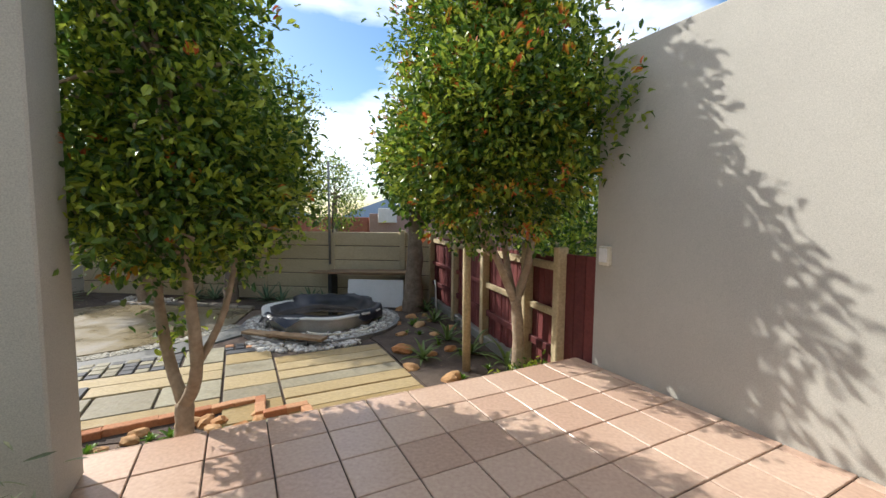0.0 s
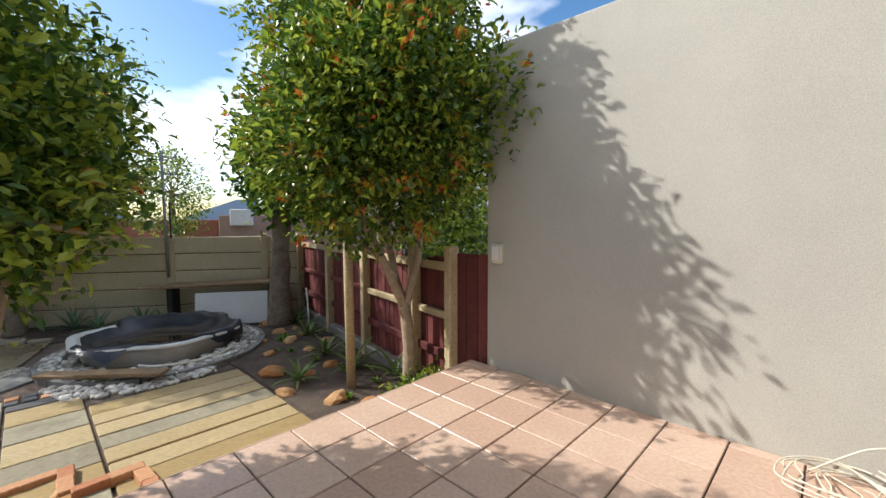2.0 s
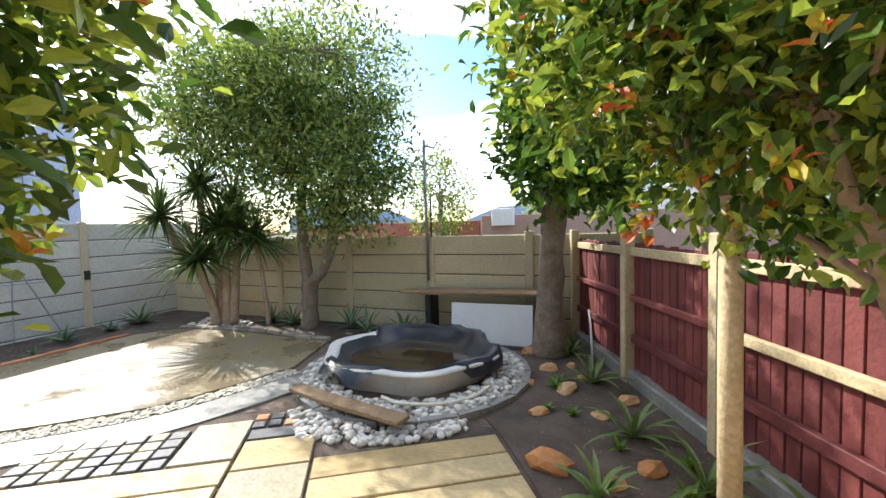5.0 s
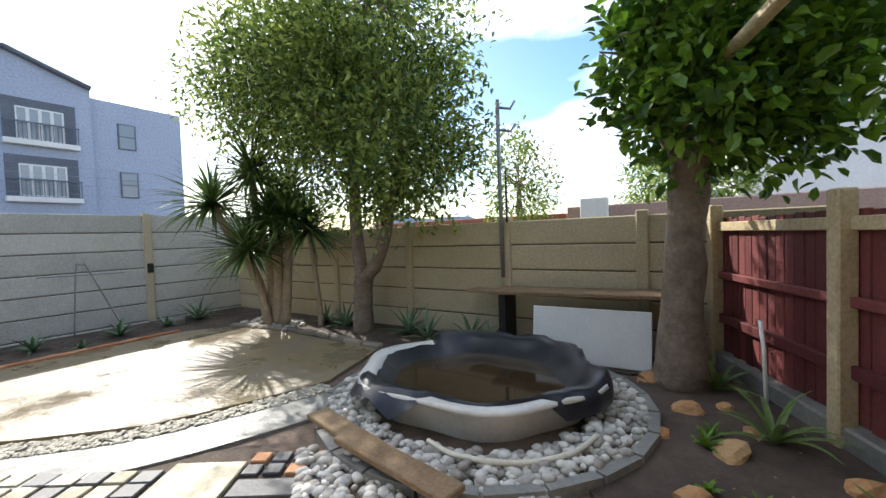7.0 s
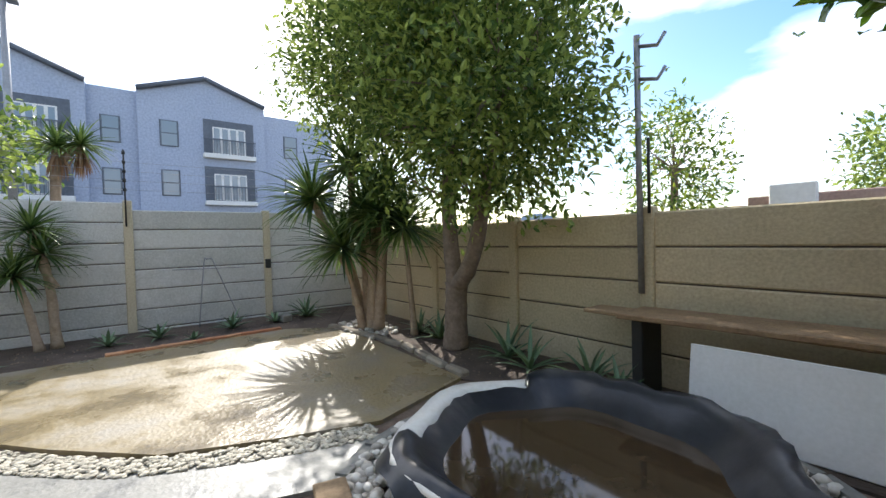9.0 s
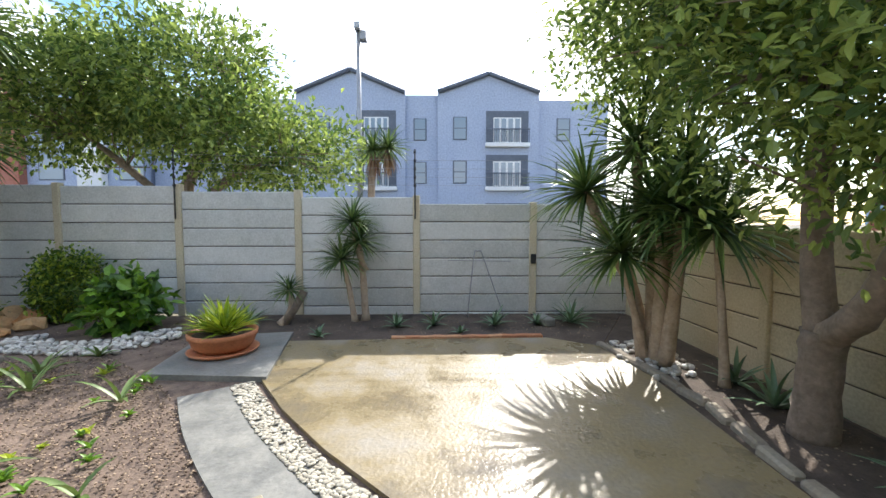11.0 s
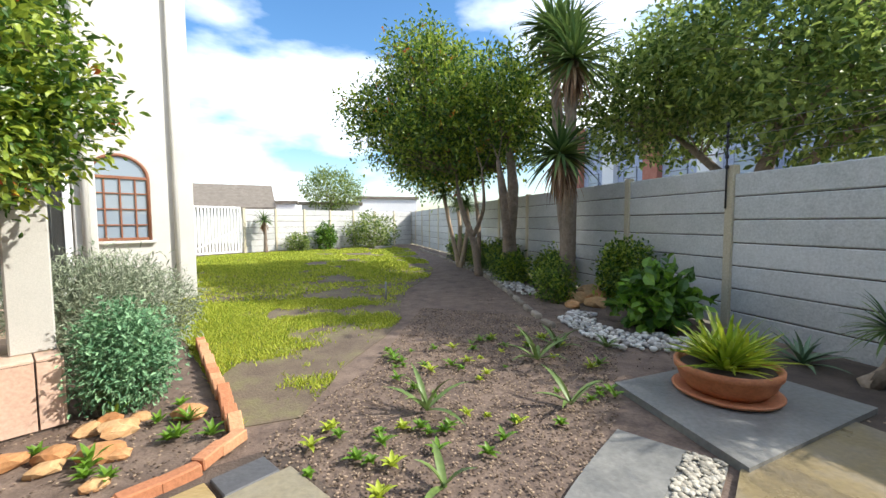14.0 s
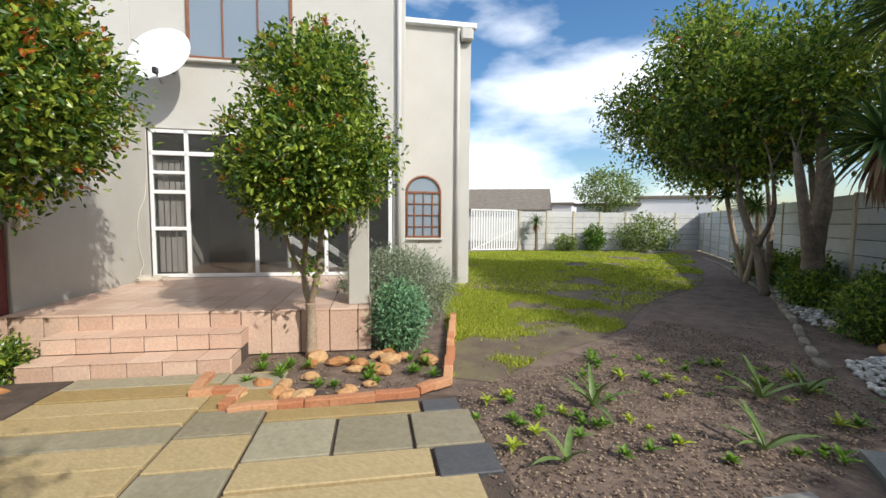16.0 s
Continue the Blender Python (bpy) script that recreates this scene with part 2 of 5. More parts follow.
def tube_data(pts, radii, seg=9, cap=True, rough=0.0, rng=None):
    pts = [Vector(p) for p in pts]
    V, F = [], []
    up = Vector((0.13, 0.97, 0.2))
    for i, p in enumerate(pts):
        d = (pts[min(i + 1, len(pts) - 1)] - pts[max(i - 1, 0)]).normalized()
        a = d.cross(up)
        if a.length < 1e-3:
            a = d.cross(Vector((1, 0, 0)))
        a.normalize()
        b = d.cross(a)
        r = radii[i] if hasattr(radii, "__len__") else radii
        for k in range(seg):
            t = 2 * math.pi * k / seg
            rr = r * (1 + (rng.uniform(-rough, rough) if rng else 0))
            V.append(p + (a * math.cos(t) + b * math.sin(t)) * rr)
    for i in range(len(pts) - 1):
        for k in range(seg):
            F.append([i * seg + k, i * seg + (k + 1) % seg, (i + 1) * seg + (k + 1) % seg, (i + 1) * seg + k])
    if cap:
        F.append(list(range(seg))[::-1])
        F.append([(len(pts) - 1) * seg + k for k in range(seg)])
    return V, F


def tube(name, pts, radii, material, parent=None, seg=9, label="", cat="", group="", kind="", m=None, rough=0.0, rng=None):
    v, f = tube_data(pts, radii, seg, True, rough, rng)
    return put(name, mesh_of(name, v, f, material, True), parent, m, label, cat, group, kind)


def lathe_data(profile, seg=32, sx=1.0, sy=1.0):
    V, F = [], []
    for r, z in profile:
        for k in range(seg):
            t = 2 * math.pi * k / seg
            V.append((r * math.cos(t) * sx, r * math.sin(t) * sy, z))
    for i in range(len(profile) - 1):
        for k in range(seg):
            F.append([i * seg + k, i * seg + (k + 1) % seg, (i + 1) * seg + (k + 1) % seg, (i + 1) * seg + k])
    return V, F


def smooth_line(pts, n=8):
    """Catmull-Rom through the points."""
    pts = [Vector(p) for p in pts]
    out = []
    for i in range(len(pts) - 1):
        p0, p1, p2, p3 = pts[max(i - 1, 0)], pts[i], pts[i + 1], pts[min(i + 2, len(pts) - 1)]
        for k in range(n):
            t = k / n
            out.append(0.5 * ((2 * p1) + (p2 - p0) * t + (2 * p0 - 5 * p1 + 4 * p2 - p3) * t * t + (3 * p1 - p0 - 3 * p2 + p3) * t ** 3))
    out.append(pts[-1])
    return out


def flat(name, poly, z, thick, material, label="", cat="", kind="structure", parent=None):
    """A sheet with thickness over a polygon in plan."""
    n = len(poly)
    V = [(p[0], p[1], z) for p in poly] + [(p[0], p[1], z - thick) for p in poly]
    F = [list(range(n)), list(range(2 * n - 1, n - 1, -1))] + [[i, i + n, (i + 1) % n + n, (i + 1) % n] for i in range(n)]
    me = mesh_of(name, V, F, material)
    bm = bmesh.new()
    bm.from_mesh(me)
    bmesh.ops.recalc_face_normals(bm, faces=bm.faces[:])
    bm.to_mesh(me)
    bm.free()
    return put(name, me, parent, None, label, cat, "", kind)


# leaves ---------------------------------------------------------
def leaf_shape(length, width, fold=0.25, droop=0.15):
    """Seven points: a folded, drooping leaf along +x."""
    w = width
    return np.array([(0, 0, 0), (length * .3, w * .36, w * fold), (length * .68, w * .5, w * fold * 0.7 - length * droop * 0.4), (length, 0, -length * droop), (length * .68, -w * .5, w * fold * 0.7 - length * droop * 0.4), (length * .3, -w * .36, w * fold), (length * .5, 0, -length * droop * 0.2)])


LEAF_F = [(0, 6, 1), (1, 6, 2), (2, 6, 3), (3, 6, 4), (4, 6, 5), (5, 6, 0)]


def frames_for(dirs, rng):
    d = dirs / np.linalg.norm(dirs, axis=1)[:, None]
    up = rng.normal(0, 0.5, d.shape) + np.array([0, 0, 1.0])
    s = np.cross(up, d)
    s /= np.linalg.norm(s, axis=1)[:, None] + 1e-9
    n = np.cross(d, s)
    return d, s, n


def leaves_data(pos, dirs, length, width, rng, fold=0.25, droop=0.15, vary=0.35):
    sh = leaf_shape(1, width / length, fold, droop)
    d, s, n = frames_for(dirs, rng)
    L = length * (1 + rng.uniform(-vary, vary, len(pos)))
    V = pos[:, None, :] + L[:, None, None] * (sh[None, :, 0:1] * d[:, None] + sh[None, :, 1:2] * s[:, None] + sh[None, :, 2:3] * n[:, None])
    k = len(sh)
    F = (np.array(LEAF_F)[None] + (np.arange(len(pos)) * k)[:, None, None]).reshape(-1, 3)
    return V.reshape(-1, 3).tolist(), F.tolist()


def crown_points(blobs, clumps, per, spread, rng, hollow=0.55):
    """Leaf places in clumps through a set of ellipsoids (centre, radii); most towards the outside."""
    vol = np.array([r[0] * r[1] * r[2] for c, r in blobs])
    pick = rng.choice(len(blobs), clumps, p=vol / vol.sum())
    C = np.array([b[0] for b in blobs])[pick]
    R = np.array([b[1] for b in blobs])[pick]
    d = rng.normal(size=(clumps, 3))
    d /= np.linalg.norm(d, axis=1)[:, None]
    rad = hollow + (1.08 - hollow) * rng.random(clumps) ** 0.7
    cen = C + d * R * rad[:, None]
    out = d / R
    out /= np.linalg.norm(out, axis=1)[:, None]
    pos = np.repeat(cen, per, 0) + rng.normal(0, spread, (clumps * per, 3))
    dirs = np.repeat(out, per, 0) * 0.7 + rng.normal(0, 0.75, (clumps * per, 3)) + np.array([0, 0, 0.15])
    return pos, dirs, cen, out


def tree(name, label, base, limbs, blobs, clumps, per, leaf, width, spread, m_leaf, m_bark, seed, twigs=40, tips=None, group="", hollow=0.55):
    """limbs: (points, radii) tubes in world places; the first is the trunk."""
    rng = np.random.default_rng(seed)
    rr = random.Random(seed)
    root = empty(name, Matrix.Translation(base), label, "tree", group)
    off = Vector(base)
    for i, (pts, radii) in enumerate(limbs):
        p = smooth_line([Vector(q) - off for q in pts], 5)
        R = np.interp(np.linspace(0, 1, len(p)), np.linspace(0, 1, len(radii)), radii).tolist()
        tube("trunk" if i == 0 else "limb", p, R, m_bark, root, 10, rough=0.09, rng=rr)
    pos, dirs, cen, out = crown_points(blobs, clumps, per, spread, rng, hollow)
    pos = pos - np.array(base)
    cen = cen - np.array(base)
    v, f = leaves_data(pos, dirs, leaf, width, rng)
    put("crown", mesh_of("crown", v, f, m_leaf), root)
    if tips:
        k = rng.choice(clumps, tips)
        tp = np.repeat(cen[k] + out[k] * spread * 0.9, 7, 0) + rng.normal(0, spread * 0.25, (tips * 7, 3))
        td = np.repeat(out[k] + np.array([0, 0, 0.5]), 7, 0) + rng.normal(0, 0.5, (tips * 7, 3))
        v, f = leaves_data(tp, td, leaf * 0.8, width * 0.75, rng)
        put("young_shoot", mesh_of("young_shoot", v, f, M_LEAF_TIP), root, None, "orange and yellow young leaves", kind="stuff")
    # twigs from limb ends into the clumps
    tw = []
    ends = [Vector(l[0][-1]) - off for l in limbs] + [Vector(l[0][-2]) - off for l in limbs]
    for i in rng.choice(clumps, min(twigs, clumps), replace=False):
        c = Vector(cen[i])
        e = min(ends, key=lambda q: (q - c).length)
        mid = (e + c) / 2 + Vector(rng.normal(0, 0.08, 3))
        tw.append(tube_data([e, mid, c], [0.02, 0.013, 0.005], 5, False))
    v, f = join(*tw)
    put("twig", mesh_of("twig", v, f, m_bark, True), root, kind="stuff")
    return root


def rosette_data(centre, n, length, width, rng, up=0.3, droop=0.5, seg=5, spread=1.0):
    """Sword leaves from one point, channelled, bending down at the tips."""
    V, F = [], []
    c = np.array(centre, float)
    for i in range(n):
        az = i * 2.39996 + rng.uniform(-0.2, 0.2)
        el = up + (1.45 - up) * (1 - ((i + 0.5) / n) ** 0.6) * spread + rng.uniform(-0.12, 0.12)
        L = length * rng.uniform(0.75, 1.1)
        h = np.array([math.cos(az), math.sin(az), 0])
        s = np.array([-math.sin(az), math.cos(az), 0])
        p, e = c.copy(), el
        o = len(V)
        for k in range(seg + 1):
            t = k / seg
            w = width * 0.5 * (0.55 + 1.6 * t * (1 - t)) * (1 - t ** 3) + 0.001
            nrm = -h * math.sin(e) + np.array([0, 0, math.cos(e)])
            V += [p + s * w + nrm * w * 0.5, p, p - s * w + nrm * w * 0.5]
            p = p + (h * math.cos(e) + np.array([0, 0, math.sin(e)])) * L / seg
            e -= droop / seg * (0.4 + 1.4 * t)
        for k in range(seg):
            for j in range(2):
                a = o + k * 3 + j
                F.append([a, a + 1, a + 4, a + 3])
    return [tuple(map(float, v)) for v in V], F


def yucca(name, label, base, stems, head_n, head_len, seed, width=0.045, dry=False, m_leaf=None):
    """stems: lists of world points; each ends in a head of sword leaves."""
    rng = np.random.default_rng(seed)
    root = empty(name, Matrix.Translation(base), label, "yucca")
    off = Vector(base)
    for pts, r in stems:
        p = smooth_line([Vector(q) - off for q in pts], 5)
        R = np.interp(np.linspace(0, 1, len(p)), [0, 0.2, 1], [r * 1.35, r, r * 0.75]).tolist()
        tube("stem", p, R, M_PALEBARK if not dry else M_BARK, root, 9, rough=0.1, rng=random.Random(seed))
        top = p[-1]
        v, f = rosette_data(top, head_n, head_len, width, rng, up=-0.5, droop=0.7)
        put("leaf_head", mesh_of("leaf_head", v, f, m_leaf or M_YUCCA, True), root)
        if dry:
            v, f = rosette_data(top - Vector((0, 0, 0.08)), 40, head_len * 0.9, width, rng, up=-1.5, droop=0.5, spread=0.25)
            put("dry_skirt", mesh_of("dry_skirt", v, f, M_DRYLEAF, True), root, None, "hanging dry brown leaves", kind="stuff")
    return root


def plant(name, label, base, n, length, width, material, seed, up=0.25, droop=0.8, cat="plant", group=""):
    """A rosette; each leaf is a part of its own unless the clump is dense."""
    rng = np.random.default_rng(seed)
    v, f = rosette_data((0, 0, 0.02), n, length, width, rng, up=up, droop=droop)
    if n > 30:
        return put(name, mesh_of(name, v, f, material, True), None, Matrix.Translation(base), label, cat, group)
    root = empty(name, Matrix.Translation(base), label, cat, group)
    nv, nf = len(v) // n, len(f) // n
    for k in range(n):
        put("leaf", mesh_of("leaf", v[k * nv:(k + 1) * nv], [[a - k * nv for a in q] for q in f[k * nf:(k + 1) * nf]], material, True), root)
    return root


def bush(name, label, base, radii, clumps, per, leaf, width, spread, material, seed, hollow=0.3):
    rng = np.random.default_rng(seed)
    root = empty(name, Matrix.Translation(base), label, "bush")
    pos, dirs, cen, out = crown_points([((0, 0, radii[2] * 0.95), radii)], clumps, per, spread, rng, hollow)
    keep = pos[:, 2] > 0.01
    v, f = leaves_data(pos[keep], dirs[keep], leaf, width, rng)
    put("foliage", mesh_of("foliage", v, f, material), root)
    st = [tube_data([(0, 0, 0), Vector(cen[i]) * 0.6, Vector(cen[i])], [0.012, 0.008, 0.003], 4, False) for i in range(0, clumps, max(1, clumps // 24)) if cen[i][2] > 0.02]
    v, f = join(*st)
    put("stem", mesh_of("stem", v, f, M_BARK, True), root, kind="stuff")
    return root


def rock_mesh(name, material, seed, sub=2, rough=0.28):
    bm = bmesh.new()
    bmesh.ops.create_icosphere(bm, subdivisions=sub, radius=0.5)
    for v in bm.verts:
        k = noise.noise(v.co * 2.3 + Vector((seed * 7.3, seed, 0)))
        v.co *= 1 + rough * 1.6 * k
        v.co.z = max(v.co.z, -0.3)
    me = bpy.data.meshes.new(name)
    bm.to_mesh(me)
    bm.free()
    me.materials.append(material)
    return me


def pebbles_data(places, size, rng, flatk=0.6):
    """Small rounded stones as squashed octahedra with a split ring."""
    V, F = [], []
    for p in places:
        s = size * rng.uniform(0.6, 1.35)
        a = rng.uniform(0, 6.28)
        e = rng.uniform(0.65, 1.0)
        o = len(V)
        for zz, rr in ((-0.4, 0.6), (0.1, 1.0), (0.42, 0.62)):
            for k in range(6):
                t = a + k * math.pi / 3
                x, y = math.cos(t) * rr * s * 0.5, math.sin(t) * rr * s * 0.5 * e
                V.append((p[0] + x * math.cos(a) - y * math.sin(a), p[1] + x * math.sin(a) + y * math.cos(a), p[2] + zz * s * flatk + s * 0.2 * flatk))
        for r in range(2):
            for k in range(6):
                F.append([o + r * 6 + k, o + r * 6 + (k + 1) % 6, o + r * 6 + 6 + (k + 1) % 6, o + r * 6 + 6 + k])
        F.append([o + 12 + k for k in range(6)])
    return V, F


def inside(p, poly):
    c = False
    for i in range(len(poly)):
        a, b = poly[i], poly[i - 1]
        if (a[1] > p[1]) != (b[1] > p[1]) and p[0] < (b[0] - a[0]) * (p[1] - a[1]) / (b[1] - a[1]) + a[0]:
            c = not c
    return c


def scatter(poly, n, rng, z):
    xs, ys = [p[0] for p in poly], [p[1] for p in poly]
    out = []
    while len(out) < n:
        p = (rng.uniform(min(xs), max(xs)), rng.uniform(min(ys), max(ys)))
        if inside(p, poly):
            out.append((p[0], p[1], z))
    return out


# the house's axes: u runs west along the terrace edge, v into the house
W0 = Vector((4.0, 3.59, 0))
AU = Vector((-0.839, -0.545, 0)).normalized()
AV = Vector((-AU.y, AU.x, 0)) * -1
if AV.dot(Vector((0.545, -0.839, 0))) < 0:
    AV = -AV
HOUSE = Matrix(((AU.x, AV.x, 0, W0.x), (AU.y, AV.y, 0, W0.y), (0, 0, 1, 0), (0, 0, 0, 1)))


def uv(u, v, z=0.0):
    return tuple(HOUSE @ Vector((u, v, z)))


# ---------------------------------------------------------------- ground
flat("ground", [(-400, -400), (400, -400), (400, 400), (-400, 400)], G - 0.03, 0.3, M_GROUND, "dry earth ground reaching the horizon", "ground")
flat("soil", [(-7.25, -23.5), (9.5, -19.5), (9.5, 9.0), (-7.25, 9.0)], G - 0.004, 0.02, M_SOIL, "brown loose garden soil", "soil")
LAWN = [(-0.9, 1.9), (-1.36, 1.85), (-1.6, 1.0), (-1.85, 0.5), (-2.3, -0.3), (-2.7, -1.3), (-2.9, -2.6), (-3.3, -4.2), (-4.2, -6), (-4.8, -7.6), (-5.2, -10), (-5.6, -14), (-6.0, -19), (-5.5, -22.3), (0.5, -19.4), (3.0, -17.8), (5.6, -15.5), (4.6, -10), (3.4, -6.0), (1.7, -3.0), (0.3, -0.8)]
flat("lawn", LAWN, G + 0.004, 0.01, M_LAWN, "patchy green lawn with bare earth", "lawn")
CONCRETE = [(-5.52, 3.15), (-5.58, 4.6), (-5.62, 6.85), (-5.2, 7.45), (-4.07, 7.58), (-1.95, 7.5), (-1.62, 6.4), (-1.85, 5.7), (-2.15, 5.0), (-2.75, 4.4), (-3.4, 3.85), (-4.08, 3.38)]
flat("pavement", CONCRETE, G + 0.03, 0.06, M_CONC, "wet stained concrete patio slab", "concrete slab")
PB = smooth_line([(-4.0, 3.2, 0), (-3.35, 3.65, 0), (-2.7, 4.2, 0), (-2.08, 4.85, 0), (-1.72, 5.6, 0), (-1.5, 6.3, 0)], 6)


def offset_line(pts, d):
    out = []
    for i, p in enumerate(pts):
        t = (pts[min(i + 1, len(pts) - 1)] - pts[max(i - 1, 0)]).normalized()
        out.append(p + Vector((-t.y, t.x, 0)) * d)
    return out


def band(line, a, b):
    return [(p.x, p.y) for p in offset_line(line, a)] + [(p.x, p.y) for p in reversed(offset_line(line, b))]


flat("path", band(PB, -0.11, -0.56), G + 0.022, 0.05, M_PATH, "curved grey concrete path strip", "path")
flat("pebble_bed", band(PB, 0.13, -0.11), G + 0.012, 0.04, M_PATH, "mortar band under pebbles", "path")
rngp = np.random.default_rng(5)
pb = [(p[0], p[1], G + 0.018) for p in scatter(band(PB, 0.12, -0.10), 1900, rngp, 0)]
v, f = pebbles_data(pb, 0.043, rngp, 0.45)
put("pebbles", mesh_of("pebbles", v, f, M_PEBBLEY, True), None, None, "cream pebbles set in a curved band", "pebbles", "", "stuff")
PLINTH = [(-4.1, 3.42), (-4.2, 2.05), (-5.7, 1.85), (-5.9, 3.08)]
flat("plinth_slab", PLINTH, G + 0.06, 0.08, M_PATH, "square grey concrete slab under the pot", "slab")
flat("bed_west", [(-7.25, 8.7), (-5.25, 7.5), (-5.65, 6.9), (-5.62, 4.6), (-5.56, 3.15), (-5.95, 3.0), (-5.75, 1.8), (-7.25, 2.0)], G + 0.012, 0.03, M_DARKSOIL, "dark moist soil of the wall bed", "soil")
flat("bed_north", [(-5.2, 7.5), (-7.25, 8.72), (1.6, 8.72), (1.0, 8.0), (-1.0, 7.9), (-1.95, 7.5), (-3.9, 7.5)], G + 0.016, 0.03, M_DARKSOIL, "dark moist soil along the beige wall", "soil")
flat("bed_east", [uv(1.15, -0.15)[:2], uv(1.15, -3.1)[:2], (1.0, 6.0), (1.1, 8.2), (1.7, 8.72), (2.05, 8.0), (3.75, 4.0), (4.0, 3.62)], G + 0.02, 0.03, M_DARKSOIL, "dark soil bed beside the fence", "soil")

# ---------------------------------------------------------------- house and terrace
EDGE = -0.19
floor = box("floor", -0.0, EDGE + 0.012, G - 0.1, 4.15, 3.04, -0.012, M_GROUT, None, HOUSE, "raised terrace base with dark grout", "terrace", "", "structure", 0)
T = 0.355


def slab_mesh(name, sx, sy, sz, c, material):
    v, f = box_data(-sx / 2, -sy / 2, -sz, sx / 2, sy / 2, 0, c)
    return mesh_of(name, v, f, material)


tile_cache = {}
nu, nv = 13, 11
for i in range(nu):
    for j in range(nv):
        u0, u1 = max(0, i * T - 0.26) + 0.005, min((i + 1) * T - 0.26, 4.15) - 0.005
        v0, v1 = EDGE + j * T + 0.005, min(EDGE + j * T + T, 3.02) - 0.005
        if u1 - u0 < 0.04 or v1 - v0 < 0.04:
            continue
        key = (round(u1 - u0, 3), round(v1 - v0, 3))
        if key not in tile_cache:
            tile_cache[key] = slab_mesh("tile", key[0], key[1], 0.02, 0.004, M_TILE)
        put("tile", tile_cache[key], floor, pose((u0 + u1) / 2, (v0 + v1) / 2, random.uniform(-0.001, 0.001)))
# facing tiles of the terrace front
for i in range(nu):
    u0, u1 = max(0, i * T - 0.26) + 0.006, min((i + 1) * T - 0.26, 4.15) - 0.006
    if u1 - u0 > 0.04:
        box("tile", u0, EDGE - 0.008, G + 0.02, u1, EDGE + 0.008, -0.03, M_TILE, floor, None, c=0.003)
        box("tile", u0, EDGE - 0.014, -0.026, u1, EDGE + 0.0, -0.002, M_TILE, floor, None, c=0.004)
for j in range(8):
    v0, v1 = EDGE + j * T + 0.006, min(EDGE + (j + 1) * T, 2.6) - 0.006
    box("tile", 4.145, v0, G + 0.02, 4.163, v1, -0.03, M_TILE, floor, None, c=0.003)
steps = empty("steps", HOUSE, "two pink tiled steps down from the terrace", "steps", "", "structure")
for k, (zt, fr) in enumerate(((-0.19, EDGE - 0.3), (-0.38, EDGE - 0.64))):
    u_a, u_b = 0.62, 2.66
    box("step_base", u_a, fr + 0.01, G - 0.05, u_b, fr + 0.36 if k == 0 else fr + 0.355, zt - 0.012, M_GROUT, steps, None, c=0)
    n = 6
    w = (u_b - u_a) / n
    for i in range(n):
        box("tile", u_a + i * w + 0.005, fr - 0.012, zt - 0.014, u_a + (i + 1) * w - 0.005, fr + 0.335, zt, M_TILE, steps, None, c=0.004)
        box("tile", u_a + i * w + 0.005, fr - 0.006, zt - 0.19 + 0.006, u_a + (i + 1) * w - 0.005, fr + 0.01, zt - 0.02, M_TILE, steps, None, c=0.003)
    for s in (u_a, u_b):
        box("tile", s - 0.006, fr + 0.004, zt - 0.19, s + 0.008, fr + 0.33, zt - 0.016, M_TILE, steps, None, c=0.003)

box("wall_terrace", -0.22, 0.0, G - 0.1, 0.0, 3.05, 2.95, M_PLASTER, None, HOUSE, "tall grey plastered terrace side wall", "wall", "", "structure", 0.01)
box("pillar", 3.87, 0.02, 0.0, 4.14, 0.42, 2.95, M_PLASTER, None, HOUSE, "grey plastered terrace pillar", "pillar", "", "structure", 0.012)
ub = tagged(empty("intercom", HOUSE @ pose(0.0, 0.14, 1.08)), "small cream weatherproof socket box on wall", "electrical box")
box("body", 0.0, -0.06, -0.09, 0.05, 0.06, 0.09, M_CABLE, ub, c=0.008)
box("cover", 0.048, -0.045, -0.06, 0.066, 0.045, 0.07, M_WHITE, ub, c=0.006)

# house wall behind the terrace, with the door opening
DV = 3.06
hw = box("wall_house_front", -0.22, DV, 2.84, 4.6, DV + 0.25, 6.9, M_HOUSE, None, HOUSE, "beige plastered upper house wall", "wall", "", "structure", 0.01)
box("wall_house_side", 4.6, DV, G - 0.1, 4.85, 6.2, 6.9, M_HOUSE, None, HOUSE, "beige plastered house side wall", "wall", "", "structure", 0.01)
box("wall_house_end", -2.6, DV, G - 0.1, -0.222, DV + 0.25, 6.9, M_HOUSE, None, HOUSE, "beige plastered house wall", "wall", "", "structure", 0.01)
box("ceiling", -0.2, DV + 0.26, 2.86, 4.59, 6.1, 3.0, M_ROOMW, None, HOUSE, "plain room ceiling", "ceiling", "", "structure", 0)
box("floor_room", -0.2, DV - 0.03, -0.2, 4.59, 6.1, 0.0, M_ROOMF, None, HOUSE, "brown room floor", "floor", "", "structure", 0)
box("wall_room_back", -0.2, 6.1, -0.2, 4.59, 6.2, 3.0, M_ROOMW, None, HOUSE, "beige room wall", "wall", "", "structure", 0)
box("wall_room_side", -0.22, DV + 0.26, -0.2, -0.1, 6.1, 3.0, M_ROOMW, None, HOUSE, "beige room wall", "wall", "", "structure", 0)
d1 = empty("door_1", HOUSE @ pose(0, DV + 0.02, 0) @ Matrix.Diagonal((1, 1, 1.172, 1)), "white aluminium sliding door with side lights", "sliding door", "", "structure")
